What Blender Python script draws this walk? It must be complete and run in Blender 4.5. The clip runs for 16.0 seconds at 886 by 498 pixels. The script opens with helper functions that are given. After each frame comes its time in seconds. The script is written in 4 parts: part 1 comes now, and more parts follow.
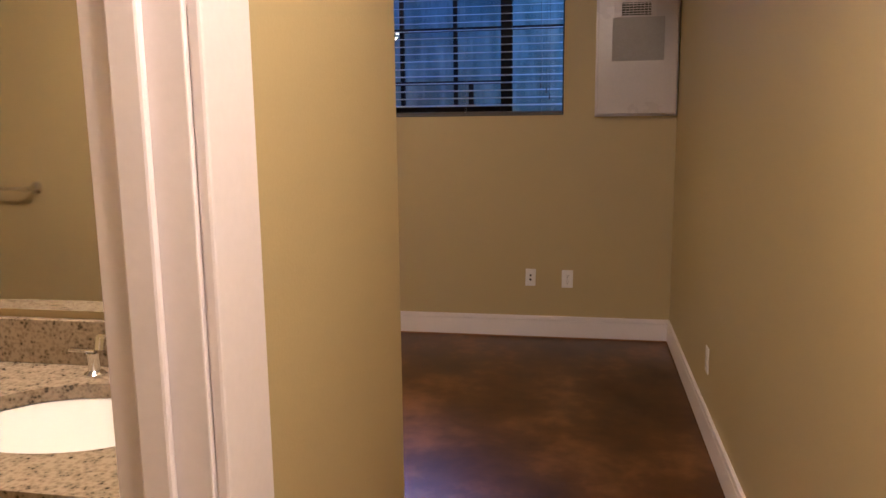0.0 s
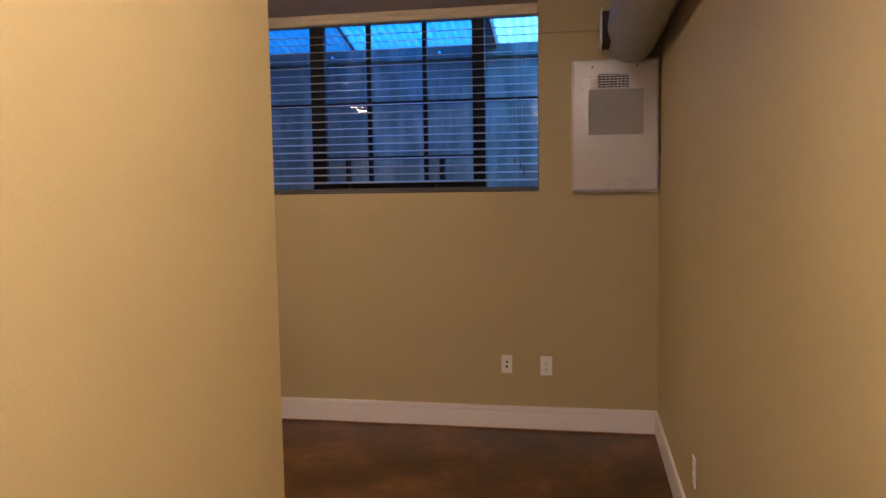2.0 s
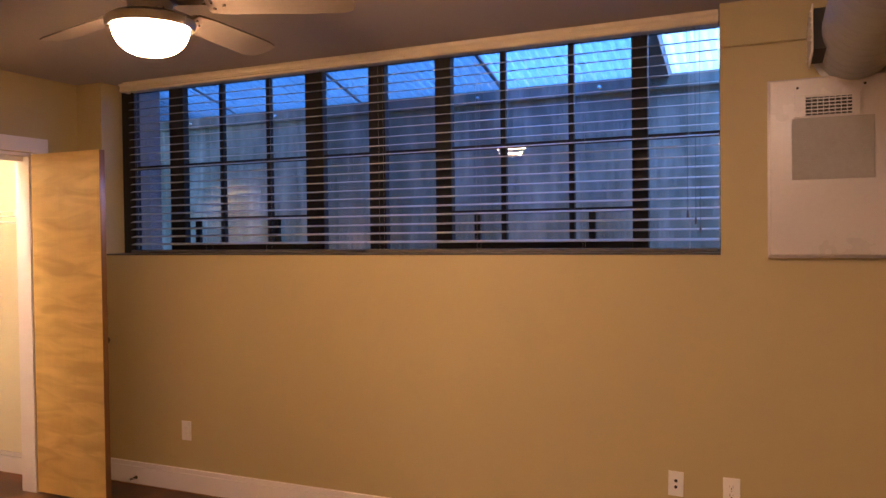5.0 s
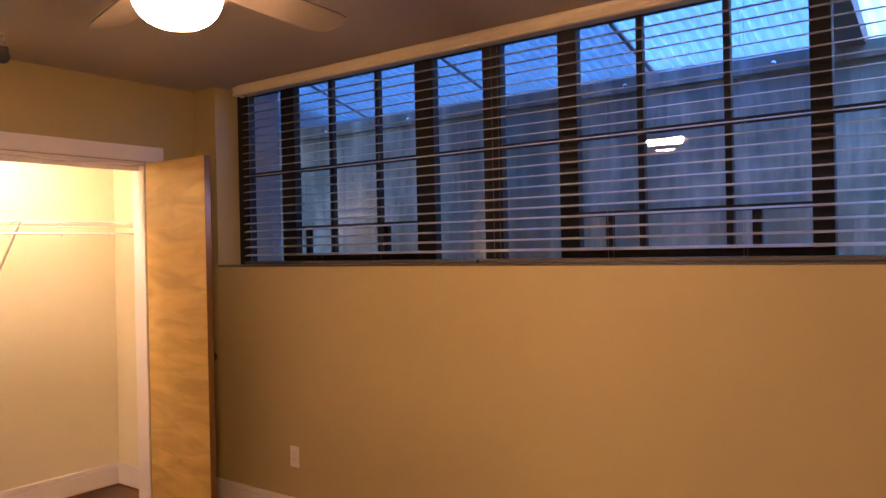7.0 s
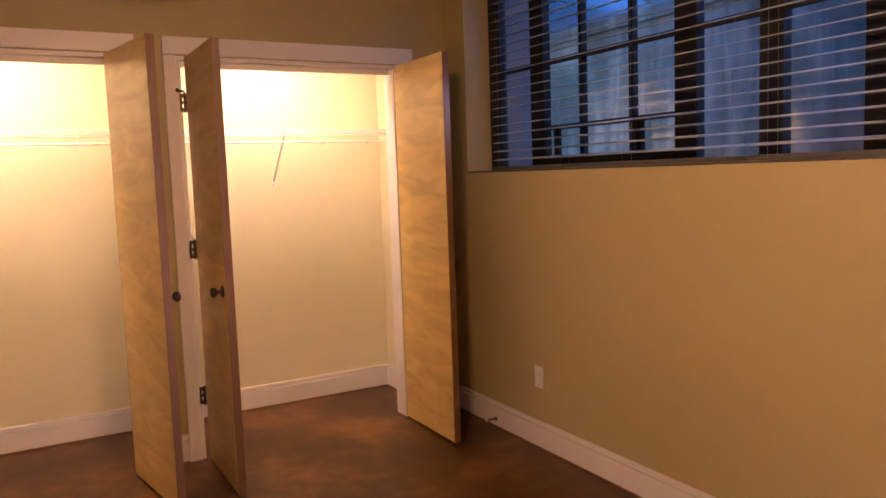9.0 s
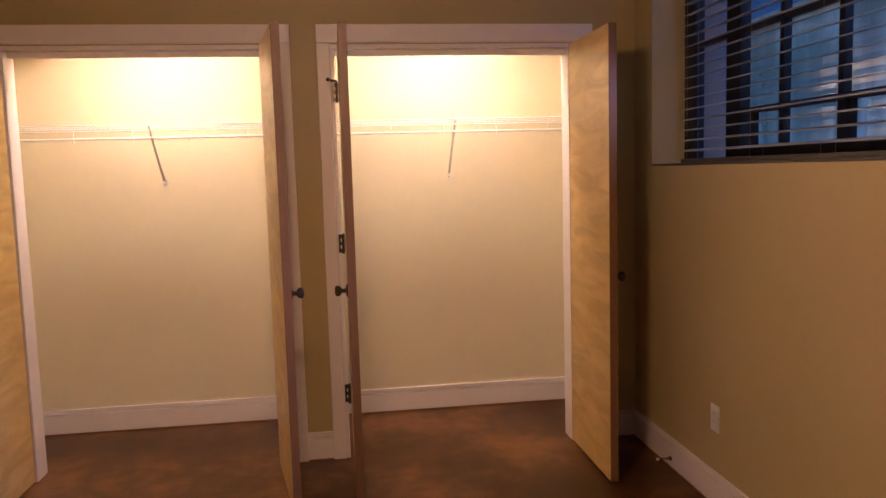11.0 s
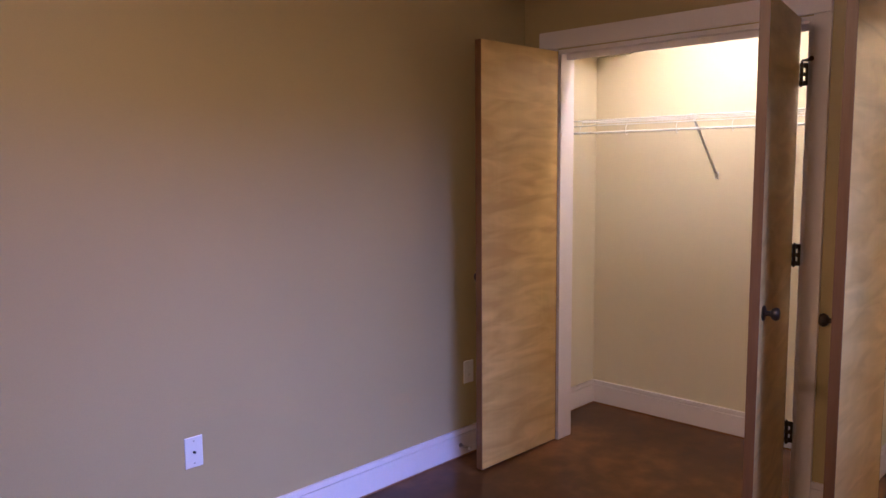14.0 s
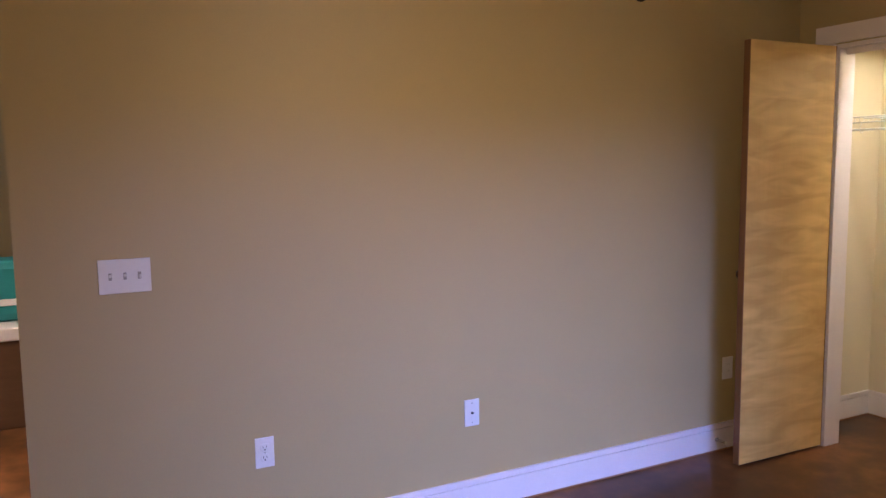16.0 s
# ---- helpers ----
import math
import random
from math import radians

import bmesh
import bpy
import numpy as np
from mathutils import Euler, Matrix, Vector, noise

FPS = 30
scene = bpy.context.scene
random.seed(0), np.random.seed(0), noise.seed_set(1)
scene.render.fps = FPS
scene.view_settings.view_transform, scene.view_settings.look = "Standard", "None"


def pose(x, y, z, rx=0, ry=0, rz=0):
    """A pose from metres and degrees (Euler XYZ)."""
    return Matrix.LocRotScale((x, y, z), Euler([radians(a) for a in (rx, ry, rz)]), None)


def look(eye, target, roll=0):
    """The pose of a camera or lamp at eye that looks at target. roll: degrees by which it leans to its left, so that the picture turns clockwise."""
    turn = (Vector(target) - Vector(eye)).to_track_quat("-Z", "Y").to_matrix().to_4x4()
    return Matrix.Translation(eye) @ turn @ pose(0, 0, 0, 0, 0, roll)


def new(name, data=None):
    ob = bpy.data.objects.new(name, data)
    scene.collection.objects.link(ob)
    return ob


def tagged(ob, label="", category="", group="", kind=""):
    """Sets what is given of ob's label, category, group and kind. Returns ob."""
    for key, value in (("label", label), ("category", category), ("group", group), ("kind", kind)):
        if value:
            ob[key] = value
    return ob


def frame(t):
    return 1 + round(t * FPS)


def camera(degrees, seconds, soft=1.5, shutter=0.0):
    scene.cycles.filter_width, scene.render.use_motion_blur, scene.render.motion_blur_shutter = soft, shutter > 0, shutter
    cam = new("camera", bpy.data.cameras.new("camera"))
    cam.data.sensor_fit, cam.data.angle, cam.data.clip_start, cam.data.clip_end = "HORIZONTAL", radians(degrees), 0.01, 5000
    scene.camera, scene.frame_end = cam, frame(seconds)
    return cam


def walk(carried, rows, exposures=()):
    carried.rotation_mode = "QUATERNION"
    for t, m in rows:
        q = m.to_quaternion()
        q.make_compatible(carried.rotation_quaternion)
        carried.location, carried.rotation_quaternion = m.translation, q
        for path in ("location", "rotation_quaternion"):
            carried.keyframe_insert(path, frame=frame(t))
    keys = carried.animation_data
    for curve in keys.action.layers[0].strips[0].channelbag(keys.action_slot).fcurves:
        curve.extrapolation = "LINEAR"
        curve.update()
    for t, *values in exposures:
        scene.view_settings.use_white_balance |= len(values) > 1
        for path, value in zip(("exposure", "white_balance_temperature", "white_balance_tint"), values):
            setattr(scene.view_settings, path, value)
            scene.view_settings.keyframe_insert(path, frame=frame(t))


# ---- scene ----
cam = camera(60.7, 16.0)
PATH = [
    (0, (-0.555, -4.833, 1.391), (-0.915, -2.893, 1.063), -0.7),
    (0.5, (-0.537, -4.825, 1.442), (-0.726, -2.856, 1.145), -0.8),
    (1, (-0.529, -4.794, 1.446), (-0.649, -2.813, 1.199), -0.2),
    (1.5, (-0.493, -4.663, 1.46), (-0.665, -2.681, 1.253), -0.7),
    (2, (-0.431, -4.467, 1.48), (-0.793, -2.507, 1.31), -0.9),
    (2.5, (-0.421, -4.324, 1.495), (-0.944, -2.4, 1.331), -1.1),
    (3, (-0.453, -4.08, 1.54), (-1.033, -2.173, 1.377), -1.8),
    (3.5, (-0.44, -3.913, 1.523), (-1.074, -2.021, 1.395), -1.8),
    (4, (-0.417, -3.761, 1.576), (-1.148, -1.903, 1.467), -1.8),
    (4.2, (-0.442, -3.72, 1.56), (-1.195, -1.869, 1.477), -1.5),
    (6.5, (-0.486, -3.056, 1.522), (-1.495, -1.329, 1.526), -0.3),
    (7, (-0.523, -2.873, 1.515), (-1.716, -1.268, 1.514), -1.2),
    (7.5, (-0.541, -2.686, 1.529), (-1.888, -1.209, 1.477), -2.0),
    (7.7, (-0.556, -2.635, 1.519), (-1.953, -1.206, 1.442), -2.0),
    (8, (-0.575, -2.524, 1.496), (-2.054, -1.183, 1.382), -1.7),
    (8.5, (-0.589, -2.362, 1.464), (-2.206, -1.198, 1.293), -1.4),
    (9, (-0.613, -2.271, 1.432), (-2.351, -1.302, 1.235), -2.0),
    (9.2, (-0.637, -2.228, 1.425), (-2.418, -1.339, 1.227), -2.3),
    (11.3, (-0.895, -1.414, 1.445), (-2.883, -1.329, 1.243), -1.9),
    (11.5, (-0.953, -1.341, 1.451), (-2.942, -1.403, 1.253), -2.2),
    (12, (-0.986, -1.147, 1.439), (-2.938, -1.533, 1.232), -2.0),
    (12.5, (-1.089, -1.02, 1.438), (-2.958, -1.698, 1.223), -1.9),
    (13, (-1.211, -0.939, 1.466), (-2.964, -1.88, 1.267), -1.7),
    (13.5, (-1.287, -0.809, 1.458), (-2.877, -2.004, 1.248), -0.6),
    (14, (-1.309, -0.721, 1.476), (-2.741, -2.1, 1.257), -0.5),
    (14.5, (-1.258, -0.65, 1.473), (-2.613, -2.104, 1.25), -1.0),
    (15, (-1.201, -0.577, 1.475), (-2.486, -2.092, 1.243), -1.2),
    (15.5, (-1.156, -0.525, 1.472), (-2.25, -2.184, 1.248), -1.2),
    (16, (-1.084, -0.503, 1.479), (-1.983, -2.276, 1.265), -0.8),
]
EXPOSURES = [(0.0, 2.1, 4600, 12), (1.2, 1.95, 4600, 11), (2.5, 2.35, 4700, 12), (4.0, 2.7, 5250, 22), (6.5, 2.6, 6100, 30), (8.5, 2.6, 6000, 31), (9.2, 2.5, 5800, 31), (11.5, 2.1, 5200, 30), (14.0, 1.85, 4550, 25), (15.0, 1.95, 4550, 17), (16.0, 2.08, 4600, 11)]
walk(cam, [(t, look(eye, aim, roll)) for t, eye, aim, roll in PATH], EXPOSURES)

# ---- world, sun and lamps ----
world = bpy.data.worlds.new("evening_sky")
scene.world = world
world.use_nodes = True
wn = world.node_tree
sky = wn.nodes.new("ShaderNodeTexSky")
sky.sky_type = "NISHITA"
sky.sun_disc = False
sky.sun_elevation = radians(13)
sky.sun_rotation = radians(37)
sky.ozone_density = 3.0
wn.links.new(sky.outputs[0], wn.nodes["Background"].inputs[0])
wn.nodes["Background"].inputs[1].default_value = 0.15

sun = bpy.data.lights.new("sun", "SUN")
sun.energy, sun.angle, sun.color = 0.5, radians(12), (1.0, 0.9, 0.8)
sun_ob = new("sun", sun)
sun_ob.matrix_world = look((6, 8, 2.3), (0, 0, 0))

# stands in for the evening sky over the light well's roof
skylight = bpy.data.lights.new("skylight", "AREA")
skylight.shape = "RECTANGLE"
skylight.size, skylight.size_y = 7.4, 1.9
skylight.energy, skylight.color = 85.0, (0.31, 0.63, 1.0)
sky_ob = new("skylight", skylight)
sky_ob.matrix_world = pose(-1.9, 1.35, 3.06, -14.6, 0, 0)

# the sky's downward light in the opening of the bedroom window
window_light = bpy.data.lights.new("window_light", "AREA")
window_light.shape = "RECTANGLE"
window_light.size, window_light.size_y = 2.6, 0.1
window_light.energy, window_light.color = 4.4, (0.52, 0.55, 1.0)
window_light.spread = radians(58)
window_ob = new("window_light", window_light)
window_ob.matrix_world = pose(-2.75, 0.02, 1.95, -58, 0, 0)

LAMP_COLOR = (1.0, 0.58, 0.24)
CLOSET_COLOR = (1.0, 0.73, 0.44)
HALL_COLOR = (1.0, 0.64, 0.36)
FAN_GLOW, HALL_GLOW, CLOSET_GLOW, BATH_GLOW = 43.0, 66.0, 19.5, 48.0


# ---- materials ----
def material(name):
    m = bpy.data.materials.new(name)
    m.use_nodes = True
    return m, m.node_tree, m.node_tree.nodes["Principled BSDF"]


def nd(tree, kind, **values):
    n = tree.nodes.new(kind)
    for key, value in values.items():
        n.inputs[key.replace("_", " ")].default_value = value
    return n


def coords(tree, scale=(1, 1, 1)):
    geo = tree.nodes.new("ShaderNodeNewGeometry")
    mp = tree.nodes.new("ShaderNodeMapping")
    mp.inputs["Scale"].default_value = scale
    tree.links.new(geo.outputs["Position"], mp.inputs["Vector"])
    return mp


def local_coords(tree, scale=(1, 1, 1)):
    tc = tree.nodes.new("ShaderNodeTexCoord")
    mp = tree.nodes.new("ShaderNodeMapping")
    mp.inputs["Scale"].default_value = scale
    tree.links.new(tc.outputs["Object"], mp.inputs["Vector"])
    return mp


def surface(name, dark, light, rough=0.6, grain=60.0, patch=1.5, bump=0.05, metal=0.0, spread=0.12, stretch=(1, 1, 1), local=False, coat=0.0):
    """Two scales of variation (patches and grain), with fine relief."""
    m, tree, b = material(name)
    mp = local_coords(tree, stretch) if local else coords(tree, stretch)
    n1 = nd(tree, "ShaderNodeTexNoise", Scale=patch, Detail=5.0, Roughness=0.6)
    n2 = nd(tree, "ShaderNodeTexNoise", Scale=grain, Detail=3.0, Roughness=0.6)
    for n in (n1, n2):
        tree.links.new(mp.outputs[0], n.inputs["Vector"])
    mix = tree.nodes.new("ShaderNodeMath")
    mix.operation = "MULTIPLY_ADD"
    mix.inputs[1].default_value = 0.35
    tree.links.new(n2.outputs[0], mix.inputs[0])
    half = tree.nodes.new("ShaderNodeMath")
    half.operation = "MULTIPLY"
    half.inputs[1].default_value = 0.65
    tree.links.new(n1.outputs[0], half.inputs[0])
    tree.links.new(half.outputs[0], mix.inputs[2])
    ramp = tree.nodes.new("ShaderNodeValToRGB")
    ramp.color_ramp.elements[0].position, ramp.color_ramp.elements[1].position = 0.3, 0.7
    ramp.color_ramp.elements[0].color, ramp.color_ramp.elements[1].color = (*dark, 1), (*light, 1)
    tree.links.new(mix.outputs[0], ramp.inputs[0])
    tree.links.new(ramp.outputs[0], b.inputs["Base Color"])
    rr = nd(tree, "ShaderNodeMapRange")
    rr.inputs["To Min"].default_value, rr.inputs["To Max"].default_value = max(0.02, rough - spread), min(1, rough + spread)
    tree.links.new(n1.outputs[0], rr.inputs[0])
    tree.links.new(rr.outputs[0], b.inputs["Roughness"])
    b.inputs["Metallic"].default_value = metal
    b.inputs["Coat Weight"].default_value = coat
    if bump:
        bp = nd(tree, "ShaderNodeBump", Strength=bump, Distance=0.004)
        tree.links.new(n2.outputs[0], bp.inputs["Height"])
        tree.links.new(bp.outputs[0], b.inputs["Normal"])
    return m


def glow(name, color, strength):
    m, tree, b = material(name)
    b.inputs["Base Color"].default_value = (0.9, 0.88, 0.84, 1)
    b.inputs["Emission Color"].default_value = (*color, 1)
    b.inputs["Emission Strength"].default_value = strength
    b.inputs["Roughness"].default_value = 0.3
    return m


def pane_glass(name, tint=(0.9, 0.95, 1.0)):
    m, tree, b = material(name)
    tr = tree.nodes.new("ShaderNodeBsdfTransparent")
    tr.inputs[0].default_value = (*tint, 1)
    gl = tree.nodes.new("ShaderNodeBsdfGlossy")
    gl.inputs["Roughness"].default_value = 0.01
    fr = nd(tree, "ShaderNodeFresnel", IOR=1.52)
    k = tree.nodes.new("ShaderNodeMath")
    k.operation = "MULTIPLY"
    k.inputs[1].default_value = 2.4
    k.use_clamp = True
    mx = tree.nodes.new("ShaderNodeMixShader")
    tree.links.new(fr.outputs[0], k.inputs[0])
    tree.links.new(k.outputs[0], mx.inputs[0])
    tree.links.new(tr.outputs[0], mx.inputs[1])
    tree.links.new(gl.outputs[0], mx.inputs[2])
    tree.links.new(mx.outputs[0], tree.nodes["Material Output"].inputs["Surface"])
    return m


def roof_sheet(name, tint):
    m, tree, b = material(name)
    tr = tree.nodes.new("ShaderNodeBsdfTransparent")
    tr.inputs[0].default_value = (*tint, 1)
    tl = tree.nodes.new("ShaderNodeBsdfTranslucent")
    tl.inputs[0].default_value = (*[min(1, c * 1.1) for c in tint], 1)
    mp = coords(tree)
    n = nd(tree, "ShaderNodeTexNoise", Scale=2.5, Detail=6.0)
    tree.links.new(mp.outputs[0], n.inputs["Vector"])
    mx = tree.nodes.new("ShaderNodeMixShader")
    tree.links.new(n.outputs[0], mx.inputs[0])
    tree.links.new(tr.outputs[0], mx.inputs[1])
    tree.links.new(tl.outputs[0], mx.inputs[2])
    tree.links.new(mx.outputs[0], tree.nodes["Material Output"].inputs["Surface"])
    return m


def birch(name):
    """Figured birch veneer: vertical grain with ripples across it."""
    m, tree, b = material(name)
    oi = tree.nodes.new("ShaderNodeObjectInfo")
    tc = tree.nodes.new("ShaderNodeTexCoord")
    sh = tree.nodes.new("ShaderNodeVectorMath")
    sh.operation = "ADD"
    tree.links.new(tc.outputs["Object"], sh.inputs[0])
    sc = tree.nodes.new("ShaderNodeMath")
    sc.operation = "MULTIPLY"
    sc.inputs[1].default_value = 7.0
    tree.links.new(oi.outputs["Random"], sc.inputs[0])
    tree.links.new(sc.outputs[0], sh.inputs[1])
    m1 = tree.nodes.new("ShaderNodeMapping")
    m1.inputs["Scale"].default_value = (3.2, 1, 13.0)
    m1.inputs["Rotation"].default_value = (0, 0.22, 0)
    m2 = tree.nodes.new("ShaderNodeMapping")
    m2.inputs["Scale"].default_value = (4, 4, 0.9)
    m3 = tree.nodes.new("ShaderNodeMapping")
    m3.inputs["Scale"].default_value = (120, 120, 4)
    n1 = nd(tree, "ShaderNodeTexNoise", Scale=1.0, Detail=2.0, Roughness=0.45, Distortion=1.0)
    n2 = nd(tree, "ShaderNodeTexNoise", Scale=1.0, Detail=5.0, Roughness=0.6, Distortion=0.6)
    n3 = nd(tree, "ShaderNodeTexNoise", Scale=1.0, Detail=2.0)
    for mp, n in ((m1, n1), (m2, n2), (m3, n3)):
        tree.links.new(sh.outputs[0], mp.inputs["Vector"])
        tree.links.new(mp.outputs[0], n.inputs["Vector"])
    a = tree.nodes.new("ShaderNodeMath")
    a.operation = "MULTIPLY_ADD"
    a.inputs[1].default_value = 0.68
    tree.links.new(n1.outputs[0], a.inputs[0])
    c = tree.nodes.new("ShaderNodeMath")
    c.operation = "MULTIPLY_ADD"
    c.inputs[1].default_value = 0.24
    tree.links.new(n2.outputs[0], c.inputs[0])
    d = tree.nodes.new("ShaderNodeMath")
    d.operation = "MULTIPLY"
    d.inputs[1].default_value = 0.06
    tree.links.new(n3.outputs[0], d.inputs[0])
    tree.links.new(d.outputs[0], c.inputs[2])
    tree.links.new(c.outputs[0], a.inputs[2])
    ramp = tree.nodes.new("ShaderNodeValToRGB")
    ramp.color_ramp.elements[0].position, ramp.color_ramp.elements[1].position = 0.36, 0.62
    ramp.color_ramp.elements[0].color, ramp.color_ramp.elements[1].color = (0.50, 0.32, 0.082, 1), (0.69, 0.475, 0.145, 1)
    tree.links.new(a.outputs[0], ramp.inputs[0])
    tree.links.new(ramp.outputs[0], b.inputs["Base Color"])
    b.inputs["Roughness"].default_value = 0.38
    return m


def stained_concrete(name):
    m, tree, b = material(name)
    mp = coords(tree)
    n1 = nd(tree, "ShaderNodeTexNoise", Scale=1.9, Detail=3.0, Roughness=0.45)
    n2 = nd(tree, "ShaderNodeTexNoise", Scale=11.0, Detail=4.0, Roughness=0.55)
    for n in (n1, n2):
        tree.links.new(mp.outputs[0], n.inputs["Vector"])
    a = tree.nodes.new("ShaderNodeMath")
    a.operation = "MULTIPLY_ADD"
    a.inputs[1].default_value = 0.3
    h = tree.nodes.new("ShaderNodeMath")
    h.operation = "MULTIPLY"
    h.inputs[1].default_value = 0.7
    tree.links.new(n1.outputs[0], h.inputs[0])
    tree.links.new(n2.outputs[0], a.inputs[0])
    tree.links.new(h.outputs[0], a.inputs[2])
    ramp = tree.nodes.new("ShaderNodeValToRGB")
    e = ramp.color_ramp.elements
    e[0].position, e[0].color = 0.36, (0.040, 0.0165, 0.0048, 1)
    e[1].position, e[1].color = 0.65, (0.205, 0.092, 0.029, 1)
    mid = e.new(0.5)
    mid.color = (0.086, 0.036, 0.0108, 1)
    tree.links.new(a.outputs[0], ramp.inputs[0])
    tree.links.new(ramp.outputs[0], b.inputs["Base Color"])
    rr = nd(tree, "ShaderNodeMapRange")
    rr.inputs["To Min"].default_value, rr.inputs["To Max"].default_value = 0.29, 0.34
    b.inputs["Specular IOR Level"].default_value = 0.25
    tree.links.new(n2.outputs[0], rr.inputs[0])
    tree.links.new(rr.outputs[0], b.inputs["Roughness"])
    return m


def granite(name):
    m, tree, b = material(name)
    mp = coords(tree)
    v = nd(tree, "ShaderNodeTexVoronoi", Scale=110.0)
    n = nd(tree, "ShaderNodeTexNoise", Scale=48.0, Detail=6.0, Roughness=0.75)
    for q in (v, n):
        tree.links.new(mp.outputs[0], q.inputs["Vector"])
    a = tree.nodes.new("ShaderNodeMath")
    a.operation = "MULTIPLY_ADD"
    a.inputs[1].default_value = 0.35
    tree.links.new(v.outputs["Distance"], a.inputs[0])
    tree.links.new(n.outputs[0], a.inputs[2])
    ramp = tree.nodes.new("ShaderNodeValToRGB")
    e = ramp.color_ramp.elements
    e[0].position, e[0].color = 0.48, (0.06, 0.048, 0.033, 1)
    e[1].position, e[1].color = 0.78, (0.36, 0.29, 0.19, 1)
    e.new(0.58).color = (0.24, 0.19, 0.12, 1)
    tree.links.new(a.outputs[0], ramp.inputs[0])
    tree.links.new(ramp.outputs[0], b.inputs["Base Color"])
    b.inputs["Roughness"].default_value = 0.15
    return m


def weathered_concrete(name):
    m, tree, b = material(name)
    mp = coords(tree, (5.0, 5.0, 0.7))
    m2 = coords(tree)
    n1 = nd(tree, "ShaderNodeTexNoise", Scale=1.0, Detail=6.0, Roughness=0.65, Distortion=0.4)
    n2 = nd(tree, "ShaderNodeTexNoise", Scale=1.1, Detail=5.0, Roughness=0.6)
    tree.links.new(mp.outputs[0], n1.inputs["Vector"])
    tree.links.new(m2.outputs[0], n2.inputs["Vector"])
    a = tree.nodes.new("ShaderNodeMath")
    a.operation = "MULTIPLY_ADD"
    a.inputs[1].default_value = 0.55
    h = tree.nodes.new("ShaderNodeMath")
    h.operation = "MULTIPLY"
    h.inputs[1].default_value = 0.45
    tree.links.new(n2.outputs[0], h.inputs[0])
    tree.links.new(n1.outputs[0], a.inputs[0])
    tree.links.new(h.outputs[0], a.inputs[2])
    ramp = tree.nodes.new("ShaderNodeValToRGB")
    e = ramp.color_ramp.elements
    e[0].position, e[0].color = 0.36, (0.065, 0.090, 0.086, 1)
    e[1].position, e[1].color = 0.66, (0.42, 0.48, 0.47, 1)
    e.new(0.5).color = (0.155, 0.200, 0.193, 1)
    tree.links.new(a.outputs[0], ramp.inputs[0])
    tree.links.new(ramp.outputs[0], b.inputs["Base Color"])
    b.inputs["Roughness"].default_value = 0.85
    return m


PAINT = surface("khaki_wall_paint", (0.415, 0.335, 0.152), (0.455, 0.37, 0.174), 0.5, 160, 0.7, 0.10)
CLOSET_PAINT = surface("cream_closet_paint", (0.70, 0.63, 0.44), (0.75, 0.675, 0.475), 0.6, 160, 0.7, 0.08)
# ceiling colour set well below off-white, so less light bounces into the room
CEILING = surface("darkened_ceiling_paint", (0.35, 0.31, 0.275), (0.40, 0.36, 0.32), 0.7, 120, 0.6, 0.12)
TRIM = surface("white_trim_paint", (0.73, 0.675, 0.665), (0.80, 0.74, 0.735), 0.35, 90, 3.0, 0.03)
FLOOR = stained_concrete("brown_stained_concrete")
STRIP = surface("tan_floor_edge", (0.20, 0.09, 0.035), (0.36, 0.18, 0.08), 0.5, 40, 4.0, 0.03)
BIRCH = birch("figured_birch_veneer")
EDGE = surface("stained_wood_edge", (0.12, 0.055, 0.018), (0.21, 0.105, 0.038), 0.45, 60, 4.0, 0.03, stretch=(1, 1, 0.1))
BRONZE = surface("dark_bronze", (0.045, 0.035, 0.028), (0.09, 0.07, 0.055), 0.35, 80, 8.0, 0.02, metal=0.85)
NICKEL = surface("brushed_nickel", (0.30, 0.28, 0.25), (0.42, 0.39, 0.35), 0.3, 90, 8.0, 0.02, metal=1.0)
CHROME = surface("chrome", (0.7, 0.7, 0.7), (0.8, 0.8, 0.8), 0.12, 40, 4.0, 0.0, metal=1.0, spread=0.05)
WHITE_PLASTIC = surface("white_plastic", (0.70, 0.68, 0.65), (0.77, 0.75, 0.72), 0.4, 60, 5.0, 0.02)
DARK = surface("dark_slot", (0.012, 0.011, 0.01), (0.022, 0.02, 0.018), 0.6, 60, 5.0, 0.0)
WIRE = surface("white_coated_wire", (0.74, 0.73, 0.70), (0.82, 0.81, 0.78), 0.4, 60, 6.0, 0.0)
STEEL = surface("black_painted_steel", (0.004, 0.004, 0.005), (0.008, 0.008, 0.010), 0.75, 70, 4.0, 0.05)
SLAT = surface("grey_blind_slat", (0.30, 0.31, 0.33), (0.37, 0.38, 0.40), 0.45, 60, 2.0, 0.02)
DARK_RAIL = surface("dark_blind_rail", (0.05, 0.048, 0.046), (0.10, 0.095, 0.09), 0.4, 60, 2.0, 0.02)
VALANCE = surface("cream_valance", (0.60, 0.52, 0.38), (0.68, 0.60, 0.45), 0.4, 60, 2.0, 0.03)
GALV = surface("galvanised_duct", (0.36, 0.35, 0.34), (0.50, 0.49, 0.47), 0.42, 25, 6.0, 0.04, metal=0.8)
AC_WHITE = surface("glossy_white_panel", (0.47, 0.43, 0.42), (0.53, 0.49, 0.48), 0.28, 60, 1.2, 0.02)
GREY_GRILLE = surface("grey_grille", (0.30, 0.28, 0.26), (0.38, 0.36, 0.34), 0.5, 60, 3.0, 0.02)
BLADE = surface("grey_brown_fan_blade", (0.17, 0.14, 0.115), (0.24, 0.20, 0.165), 0.4, 50, 3.0, 0.03, stretch=(1, 1, 1), local=True)
